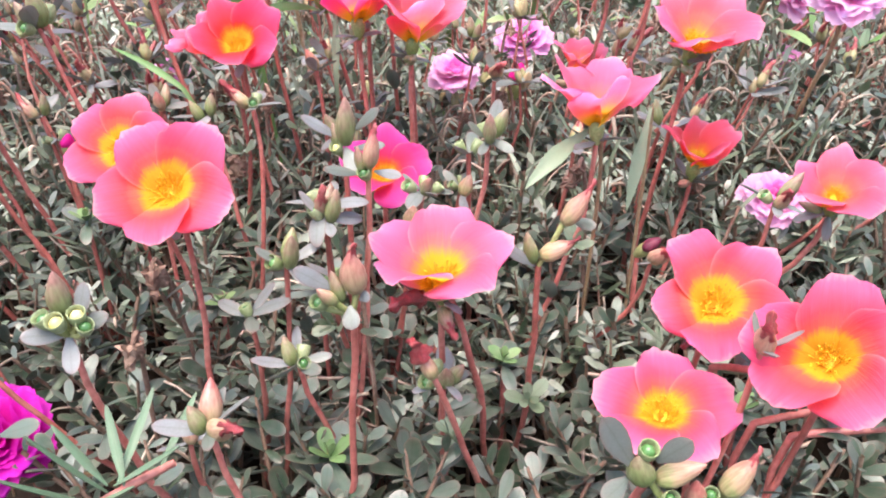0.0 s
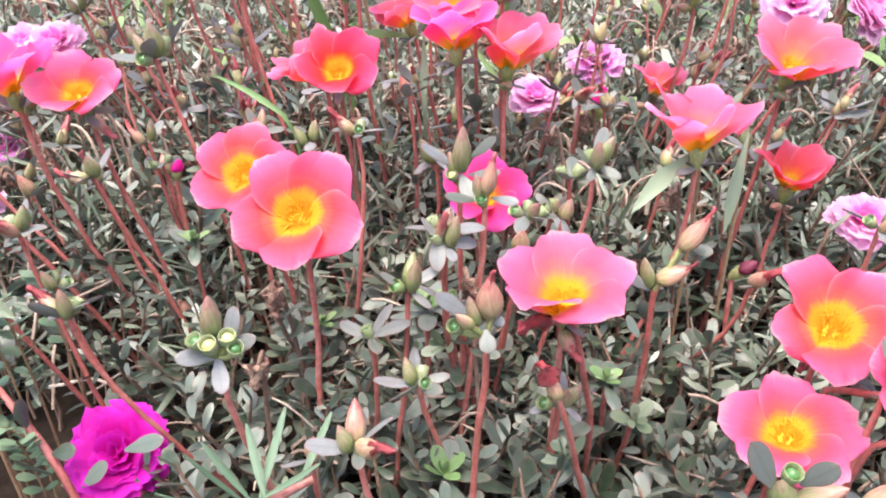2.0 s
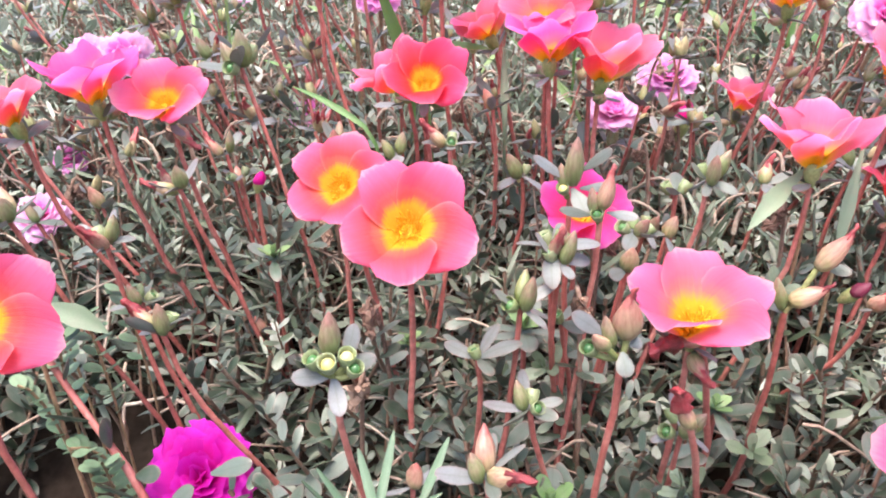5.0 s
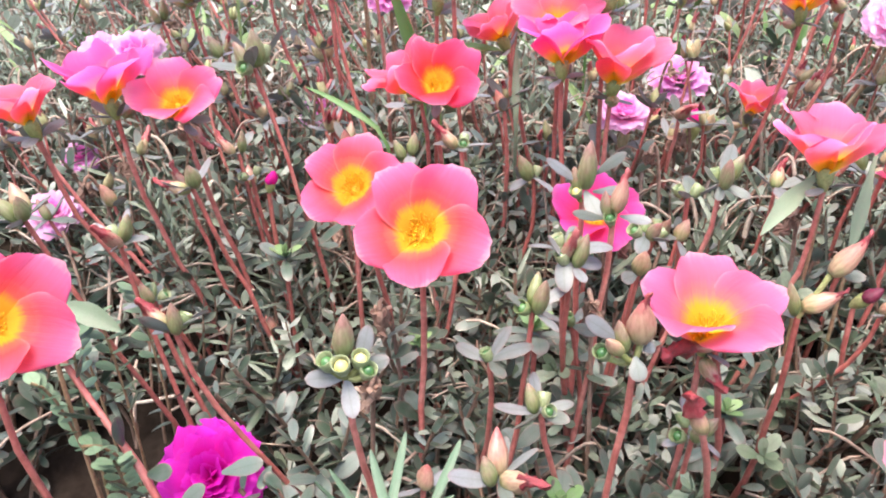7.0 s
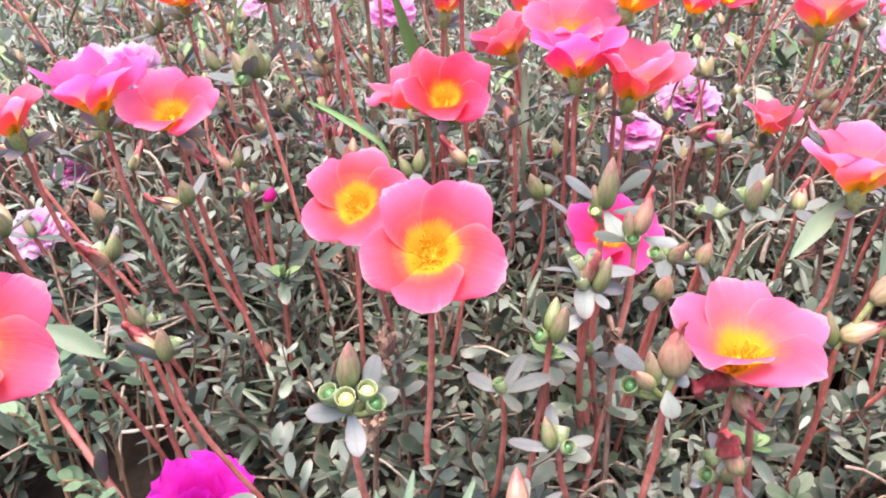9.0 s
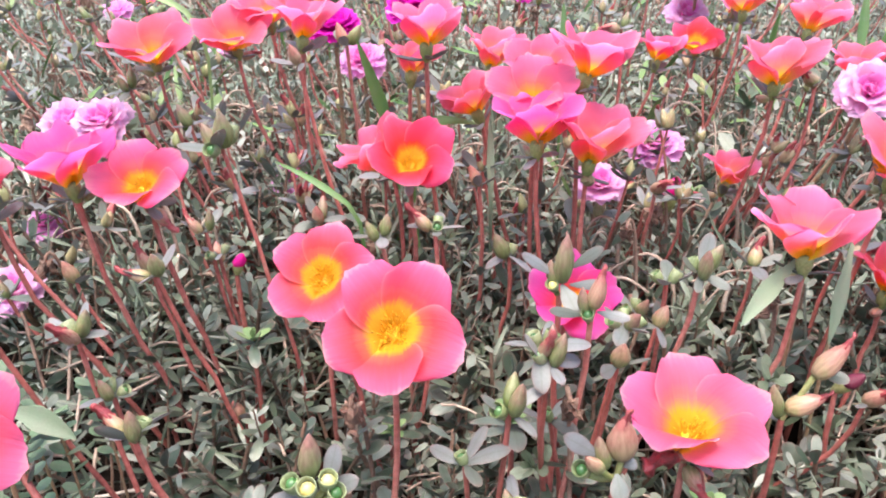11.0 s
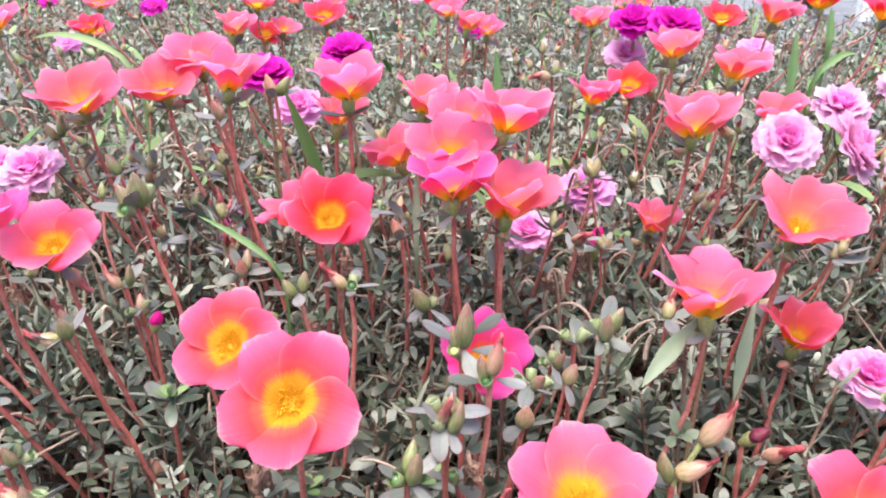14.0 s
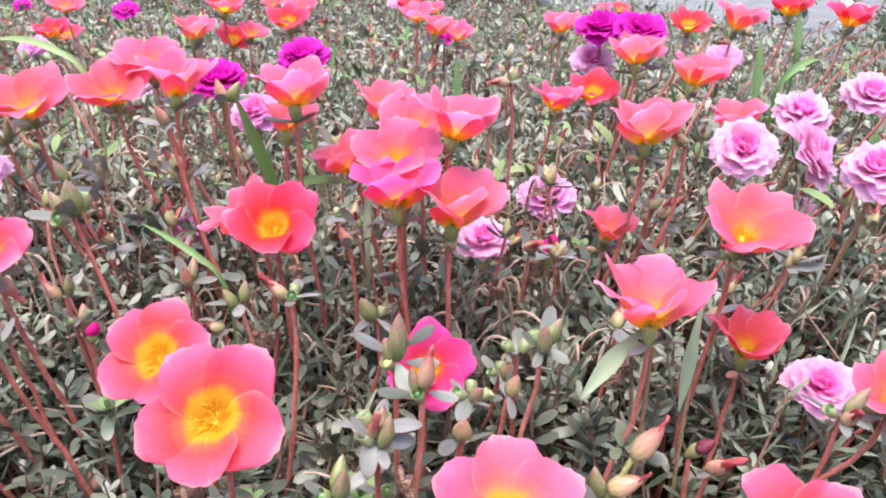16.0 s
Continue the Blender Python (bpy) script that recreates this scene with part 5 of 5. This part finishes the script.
def broad_leaf(a, b, width, label):
    """A weed with a thin stalk and one broad hanging leaf."""
    a, b = Vector(a), Vector(b)
    base = Vector((a.x, a.y + 0.006, soil_height(a.x, a.y + 0.006)))
    ob = thing("broad_leaf_weed", base, label, "weed")
    part("stalk", mesh_of("stalk", tube([p - base for p in bend(base, (0, 0, 0.04), a, (b - a) * 0.3 + Vector((0, 0, 0.01)), 8)], [0.0008] * 9, 5), PALE_STEM), ob)
    mid = (a + b) / 2 + Vector((0, 0, 0.004))
    pts = [a * (1 - s) ** 2 + mid * 2 * s * (1 - s) + b * s * s for s in np.linspace(0, 1, 12)]
    part("leaf", mesh_of("leaf", ribbon([p - base for p in pts], width, 0.22, 1.8), DULL), ob)


broad_leaf((0.062, 0.256, 0.198), (0.036, 0.229, 0.186), 0.0046, "weed with a broad dull green leaf under pink flower")
broad_leaf((0.082, 0.265, 0.202), (0.074, 0.251, 0.168), 0.0036, "weed with a broad dull green hanging leaf")
broad_leaf((-0.175, 0.19, 0.177), (-0.151, 0.185, 0.171), 0.0050, "weed with a broad pale green leaf at the bed's edge")
g_rng = random.Random(21)
for i in range(46):
    gy = 0.42 + 1.3 * g_rng.random() ** 1.4
    gx = g_rng.uniform(-0.6, 0.6) * (0.1 + gy)
    if gx > 0.5 and gy > 1.2:
        continue
    gz = bed_height(gx, gy)
    grass_leaf((gx, gy, gz), (gx + g_rng.uniform(-0.03, 0.03), gy + g_rng.uniform(-0.01, 0.02), gz + g_rng.uniform(0.01, 0.05)), g_rng.uniform(0.0015, 0.0038), g_rng.uniform(0.0, 0.008), GRASS, "thin light green grass blade deep in the bed")

# narrow-leaved shoot at the bed's front
nb = thing("moss_rose_shoot", (-0.075, 0.139, soil_height(-0.075, 0.139)), "moss rose shoot with long narrow pointed green leaves", "shoot")
nb_at = nb.matrix_basis.translation
part("stem", mesh_of("stem", tube([Vector(p) - nb_at for p in ((-0.075, 0.139, soil_height(-0.075, 0.139)), (-0.0745, 0.1398, 0.139), (-0.066, 0.144, 0.142), (-0.0566, 0.1485, 0.145))], [0.0014, 0.0014, 0.0012, 0.001], 7), STEM), nb)
for a, b in (((-0.0715, 0.1418, 0.1434), (-0.0835, 0.1443, 0.1599)), ((-0.0715, 0.1410, 0.1420), (-0.0846, 0.135, 0.1637)), ((-0.0740, 0.1390, 0.1400), (-0.0880, 0.1251, 0.1600)), ((-0.0700, 0.1430, 0.1420), (-0.0677, 0.1689, 0.152)), ((-0.0701, 0.1421, 0.1430), (-0.0527, 0.1458, 0.1521)), ((-0.0745, 0.1395, 0.1395), (-0.060, 0.134, 0.150)), ((-0.068, 0.143, 0.142), (-0.0755, 0.157, 0.156)), ((-0.060, 0.147, 0.1445), (-0.052, 0.160, 0.158))):
    d = Vector(b) - Vector(a)
    m = Matrix.Translation(a) @ d.to_track_quat("X", "Z").to_matrix().to_4x4()
    part("leaf", mesh_of("narrow_leaf", leaf(d.length, 0.0013, 0.0006, 0.05, 0.15, 9, 5, 0.4), DULL), nb, m)


def weed(at, rng, leaflets=7, size=1.0):
    """A low weed: a thin stalk with paired round leaflets."""
    at = Vector(at)
    base = Vector((at.x, at.y + 0.006, soil_height(at.x, at.y + 0.006)))
    ob = thing("weed_leaf", base, "low weed leaf with paired round bright green leaflets", "weed", "weeds at the bed's edge")
    tip = at + Vector((rng.uniform(-0.014, 0.014), rng.uniform(-0.012, 0.0), 0.003)) * size
    pts = bend(base, (0, 0, (at.z - base.z) * 0.6), tip, (tip - at) * 0.8, 8)
    part("stem", mesh_of("stem", tube([p - base for p in pts], [0.0005] * 9, 5), PALE_STEM), ob)
    d = (pts[8] - pts[6]).normalized()
    side = d.cross(Vector((0, 0, 1))).normalized()
    for i in range(leaflets):
        s = 4.2 + 3.8 * i / leaflets
        p = pts[int(s)].lerp(pts[min(8, int(s) + 1)], s % 1)
        for w in (-1, 1):
            out = (side * w + d * 0.35 + Vector((0, 0, rng.uniform(-0.1, 0.25)))).normalized()
            m = Matrix.Translation(p) @ out.to_track_quat("X", "Z").to_matrix().to_4x4() @ Matrix.Scale(size * rng.uniform(0.5, 0.7), 4)
            part("leaflet", WEED_LEAFLET, ob, m)


WEED_GREEN = leaf_material("weed_leaf", (0.10, 0.18, 0.09), (0.15, 0.24, 0.13), (0.22, 0.32, 0.19), 0.45, 0.25, 0.05)
WEED_LEAFLET = mesh_of("leaflet", leaf(0.0105, 0.0038, 0.0002, 0.05, 0.1, tip=0.55), WEED_GREEN)
w_rng = random.Random(8)
for at in ((-0.184, 0.215, 0.17), (-0.168, 0.205, 0.166), (-0.163, 0.22, 0.166), (-0.16, 0.195, 0.127), (-0.162, 0.185, 0.126), (-0.179, 0.195, 0.146), (-0.182, 0.2, 0.16)):
    weed(at, w_rng)


def rosette(at, rng, size=1.0):
    """A fresh young rosette: small upright leaves over broad outer ones."""
    at = Vector(at)
    base = Vector((at.x, at.y + 0.004, soil_height(at.x, at.y)))
    ob = thing("leaf_rosette", base, "fresh bright green leaf rosette over broad grey-green leaves", "shoot", "young rosettes in the bed")
    part("stem", mesh_of("stem", tube([(0, 0, 0), (at - base) * 0.5, at - base], [0.0011, 0.001, 0.0009], 6), STEM), ob)
    for k, (count, tilt, meshes, scale) in enumerate([(5, (-18, 8), SHOOT_LEAVES, 1.25), (4, (-45, -25), FRESH_LEAVES, 0.8), (3, (-75, -60), FRESH_LEAVES, 0.5)]):
        for i in range(count):
            m = Matrix.Translation(at + Vector((0, 0, 0.001 * k))) @ Matrix.Rotation(6.283 * i / count + k * 0.6 + rng.uniform(-0.2, 0.2), 4, "Z") @ Matrix.Rotation(radians(rng.uniform(*tilt)), 4, "Y") @ Matrix.Scale(size * scale * rng.uniform(0.9, 1.1), 4)
            part("leaf", rng.choice(meshes), ob, m)


for at in ((-0.0244, 0.1824, 0.1150), (-0.074, 0.246, 0.131), (-0.032, 0.226, 0.150), (-0.126, 0.262, 0.158), (-0.100, 0.270, 0.172), (0.060, 0.380, 0.176), (0.030, 0.215, 0.128), (-0.005, 0.150, 0.115), (0.105, 0.200, 0.120)):
    rosette(at, w_rng, w_rng.uniform(0.85, 1.1))


def withered(at, rng, size=1.0, down=(0, 0, -1)):
    """A shrivelled brown bloom that hangs from a thin stalk."""
    at = Vector(at)
    base = Vector((at.x + rng.uniform(-0.01, 0.01), at.y + 0.008, soil_height(at.x, at.y + 0.008)))
    ob = thing("withered_bloom", base, "shrivelled brown withered bloom hanging on a dry stalk", "dry flower", "withered blooms in the bed")
    knee = at + Vector((rng.uniform(-0.004, 0.004), 0.004, 0.012))
    pts = bend(base, (0, 0, (knee.z - base.z) * 0.9), at, (at - knee) * 0.8, 9)
    part("stalk", mesh_of("stalk", tube([p - base for p in pts], [0.0008] * 10, 5), DRY), ob)
    for i in range(3):
        m = along(Vector(down) + Vector((rng.uniform(-0.6, 0.6), rng.uniform(-0.6, 0.6), 0)), at) @ Matrix.Scale(size * rng.uniform(0.8, 1.5), 4)
        part("crumpled_petal", WITHERED[i], ob, m)


WITHERED = [mesh_of("crumpled_petal", crumple(crumple(wilt_shape(0.0062, 0.0022, s + 9), 0.0016, 430, s), 0.0007, 1100, s + 5), DRY, False) for s in range(3)]
for at in ((-0.080, 0.186, 0.155), (-0.017, 0.204, 0.175), (-0.081, 0.211, 0.166), (-0.002, 0.254, 0.172), (0.034, 0.348, 0.182), (0.058, 0.262, 0.180), (-0.115, 0.300, 0.180), (-0.19, 0.33, 0.19)):
    withered(at, w_rng)
for i in range(100):
    wy = 0.3 + 0.8 * w_rng.random() ** 1.3
    wx = w_rng.uniform(-0.6, 0.6) * (0.1 + wy)
    withered((wx, wy, bed_height(wx, wy) + w_rng.uniform(0.0, 0.04)), w_rng, w_rng.uniform(0.8, 1.35))


# dark wilted petals under the pink flower
def spent(at, direction, length, material, label):
    at = Vector(at)
    base = foot(at + Vector((0.008, 0.004, 0)), random.Random(2))
    ob = thing("spent_flower", base, label, "spent flower")
    m = along(direction, at)
    part("pod", PEACHES[1], ob, m @ Matrix.Translation((0, 0, -0.007)), "peach-green seed pod")
    part("wilted_petal", mesh_of("wilted_petal", wilt_shape(length, 0.0034, 4), material), ob, m)
    stem_part(ob, at - Vector(direction).normalized() * 0.007, (0.3, 0.2, -1), base)


spent((0.006, 0.178, 0.177), (-1, -0.45, 0.1), 0.012, WILT, "dark crimson wilted flower under a pink bloom")
spent((0.006, 0.166, 0.165), (-0.4, -0.1, 1), 0.009, WILT, "hanging peach seed pod with a dark wilted top")

# dry straw and twigs lying in the foliage
straws = []
for i in range(1200):
    sy = 0.40 + 1.4 * w_rng.random() ** 1.4
    sx = w_rng.uniform(-0.62, 0.62) * (0.12 + sy)
    p = Vector((sx, sy, bed_height(sx, sy) + w_rng.uniform(-0.015, 0.012)))
    d = Vector((w_rng.uniform(-1, 1), w_rng.uniform(-0.6, 0.6), w_rng.uniform(-0.15, 0.5))).normalized() * w_rng.uniform(0.015, 0.05)
    straws.append(tube(bend(p, d * 0.4, p + d, d * 0.3 + Vector((0, 0, -0.01)), 5), [w_rng.uniform(0.0002, 0.0004)] * 6, 4))
tagged(new("dry_straw", mesh_of("dry_straw", joined(straws), STRAW)), "thin dry straw and twigs caught in the foliage", "straw", kind="stuff")


low_stalks = []
for i in range(420):
    sy = w_rng.uniform(0.2, 0.46)
    sx = w_rng.uniform(-0.62, 0.62) * (0.10 + sy)
    p = Vector((sx, sy, bed_height(sx, sy) + w_rng.uniform(-0.034, -0.008)))
    d = Vector((w_rng.uniform(-1, 1), w_rng.uniform(-0.5, 0.5), w_rng.uniform(-0.25, 0.35))).normalized() * w_rng.uniform(0.018, 0.04)
    low_stalks.append(tube(bend(p, d * 0.4, p + d, d * 0.3 + Vector((0, 0, -0.006)), 5), [w_rng.uniform(0.0004, 0.0007)] * 6, 5))
tagged(new("low_stalks", mesh_of("low_stalks", joined(low_stalks), PALE_DRY)), "beige dry stalks lying low between the leaves", "dry stalks", kind="stuff")


def creeping_stem(points, label):
    """A long red stem that lies over the foliage, with a few leaves."""
    pts = [Vector(p) for p in points]
    base = Vector((pts[0].x, pts[0].y, soil_height(pts[0].x, pts[0].y)))
    ob = thing("creeping_stem", base, label, "stem", "creeping stems at the bed's front")
    line = bend(base, (0, 0, 0.02), pts[0], (pts[1] - pts[0]) * 0.2, 4) + bend(pts[0], (pts[1] - pts[0]) * 0.4, pts[1], (pts[1] - pts[0]) * 0.3 + Vector((0, 0, 0.004)), 8)[1:]
    part("stem", mesh_of("stem", tube([p - base for p in line], [0.0011] * len(line), 8), STEM), ob)
    for i in range(5):
        p = line[5 + i]
        m = Matrix.Translation(p) @ Matrix.Rotation(w_rng.uniform(0, 6.28), 4, "Z") @ Matrix.Rotation(radians(w_rng.uniform(-60, 10)), 4, "Y") @ Matrix.Scale(w_rng.uniform(0.6, 1.1), 4)
        part("leaf", w_rng.choice(SHOOT_LEAVES), ob, m)


creeping_stem(((0.0965, 0.170, 0.141), (0.137, 0.168, 0.157)), "long red creeping stem with few leaves over the foliage")
creeping_stem(((0.105, 0.165, 0.141), (0.140, 0.163, 0.150)), "long brownish creeping stem over the foliage")
creeping_stem(((0.088, 0.184, 0.150), (0.102, 0.162, 0.166)), "thick red stem rising to a coral flower")

# fine grass and bare twigs that stand over the foliage
fine, twigs = [], []
for i in range(900):
    fy = 0.30 + 1.6 * w_rng.random() ** 1.5
    fx = w_rng.uniform(-0.62, 0.62) * (0.12 + fy)
    if fx > 0.55 and fy > 1.25:
        continue
    p = Vector((fx, fy, bed_height(fx, fy) - 0.03))
    d = Vector((w_rng.uniform(-0.7, 0.7), w_rng.uniform(-0.4, 0.4), 1.0)) * w_rng.uniform(0.03, 0.062)
    line = bend(p, d * 0.5, p + d + Vector((w_rng.uniform(-0.012, 0.012), 0, -0.004)), d * 0.2, 6)
    if i % 4:
        fine.append(ribbon(line, w_rng.uniform(0.0006, 0.0014)))
    else:
        twigs.append(tube(line, [0.0006, 0.0006, 0.0005, 0.0005, 0.0004, 0.0004, 0.0003], 4))
tagged(new("fine_grass", mesh_of("fine_grass", joined(fine), NEEDLE)), "fine grey-green grass standing among the foliage", "grass", kind="stuff")
tagged(new("bare_twigs", mesh_of("bare_twigs", joined(twigs), STRAW)), "bare thin brown twigs standing among the foliage", "twigs", kind="stuff")


# curling dry stalks, buds and weeds that stand out of the deep part of the bed
def deep_place(rng, y0=0.34, y1=1.5):
    """A spot deep in the bed and the height of the leaves there."""
    while True:
        py = y0 + (y1 - y0) * rng.random() ** 1.5
        px = rng.uniform(-0.62, 0.62) * (0.12 + py)
        if not (px > 0.5 and py > 1.2):
            return px, py, bed_height(px, py)


d_rng = random.Random(77)
curls = []
for i in range(460):
    px, py, pz = deep_place(d_rng, 0.32, 1.2)
    p = Vector((px, py, pz - 0.012))
    a = d_rng.uniform(0, 6.28)
    out = Vector((math.cos(a), 0.5 * math.sin(a), 0))
    r = d_rng.uniform(0.010, 0.026)
    line = bend(p, Vector((0, 0, r * 1.2)), p + out * r * d_rng.uniform(0.8, 1.6) + Vector((0, 0, d_rng.uniform(0.006, 0.022))), out * r * 0.5 + Vector((0, 0, -r * d_rng.uniform(0.2, 1.0))), 8)
    w = d_rng.uniform(0.0006, 0.0013)
    curls.append(tube(line, [w * (1 - 0.06 * j) for j in range(9)], 5))
tagged(new("curling_stalks", mesh_of("curling_stalks", joined(curls), PALE_DRY)), "pale beige curling dry stalks over the foliage", "dry stalks", kind="stuff")

tongues = []
for i in range(520):
    px, py, pz = deep_place(d_rng, 0.45, 1.9)
    m = Matrix.Translation((px, py, pz - 0.008 + d_rng.uniform(0, 0.02))) @ Matrix.Rotation(d_rng.uniform(0, 6.28), 4, "Z") @ Matrix.Rotation(radians(d_rng.uniform(-70, -5)), 4, "Y") @ Matrix.Rotation(d_rng.uniform(-0.7, 0.7), 4, "X")
    tongues.append(moved(leaf(d_rng.uniform(0.016, 0.030), d_rng.uniform(0.0012, 0.0036), 0.0003, d_rng.uniform(-0.5, 0.1), 0.2, 7, 3, 0.42, d_rng.uniform(-0.15, 0.15)), m))
tagged(new("grass_tufts", mesh_of("grass_tufts", joined(tongues), GRASS)), "broad light green grass leaves among the far foliage", "grass", kind="stuff")


def deep_weed(at, rng):
    """A small weed with a few broad fresh leaves round a short stem."""
    at = Vector(at)
    base = Vector((at.x, at.y, soil_height(at.x, at.y)))
    ob = thing("small_weed", base, "small weed with short dull green leaves deep in the bed", "weed", "weeds deep in the bed")
    part("stem", mesh_of("stem", tube([(0, 0, 0), (at - base) * 0.5, at - base], [0.001, 0.0009, 0.0007], 5), PALE_STEM), ob)
    for i in range(rng.randint(4, 7)):
        m = Matrix.Translation(at - Vector((0, 0, rng.uniform(0, 0.012)))) @ Matrix.Rotation(i * 2.4 + rng.uniform(-0.4, 0.4), 4, "Z") @ Matrix.Rotation(radians(rng.uniform(-60, 0)), 4, "Y") @ Matrix.Rotation(rng.uniform(-0.5, 0.5), 4, "X") @ Matrix.Scale(rng.uniform(0.8, 1.3), 4)
        part("leaf", rng.choice(WEED_LEAVES), ob, m)


WEED_LEAVES = [mesh_of("weed_leaf", leaf(0.012, 0.0026, 0.0002, d, 0.3, tip=0.45), DULL) for d in (0.05, -0.25)]
for i in range(22):
    px, py, pz = deep_place(d_rng, 0.42)
    deep_weed((px, py, pz + d_rng.uniform(-0.004, 0.018)), d_rng)


# a leafy stem that leans over the magenta bloom at the bed's front
def leaning_stem():
    base = Vector((-0.138, 0.180, soil_height(-0.138, 0.180)))
    ob = thing("leaning_stem", base, "red stem with grey-green spoon leaves over a magenta bloom", "stem")
    line = bend(base, (0, 0, 0.03), (-0.155, 0.1847, 0.122), (-0.008, 0.004, 0.010), 5) + bend((-0.155, 0.1847, 0.122), (-0.008, 0.004, 0.010), (-0.183, 0.199, 0.158), (-0.006, 0.004, 0.010), 7)[1:]
    part("stem", mesh_of("stem", tube([p - base for p in line], [0.0013] * 7 + [0.0011] * (len(line) - 7), 8), STEM), ob)
    for a, b in (((-0.1295, 0.1868, 0.1195), (-0.1155, 0.1876, 0.1240)), ((-0.1440, 0.1815, 0.1085), (-0.1330, 0.1825, 0.1180)), ((-0.1530, 0.1843, 0.1195), (-0.1440, 0.1843, 0.1215)), ((-0.1520, 0.1808, 0.1140), (-0.1650, 0.1813, 0.1175)), ((-0.160, 0.187, 0.128), (-0.158, 0.184, 0.141)), ((-0.166, 0.190, 0.136), (-0.180, 0.188, 0.138)), ((-0.175, 0.195, 0.148), (-0.168, 0.190, 0.158)), ((-0.183, 0.199, 0.158), (-0.194, 0.197, 0.163)), ((-0.183, 0.199, 0.158), (-0.176, 0.196, 0.168))):
        d = Vector(b) - Vector(a)
        m = Matrix.Translation(a) @ d.to_track_quat("X", "Z").to_matrix().to_4x4() @ Matrix.Rotation(0.8, 4, "X")
        part("leaf", mesh_of("leaf", leaf(d.length, 0.0029, 0.0006, 0.06, 0.15), LEAF), ob, m)


leaning_stem()
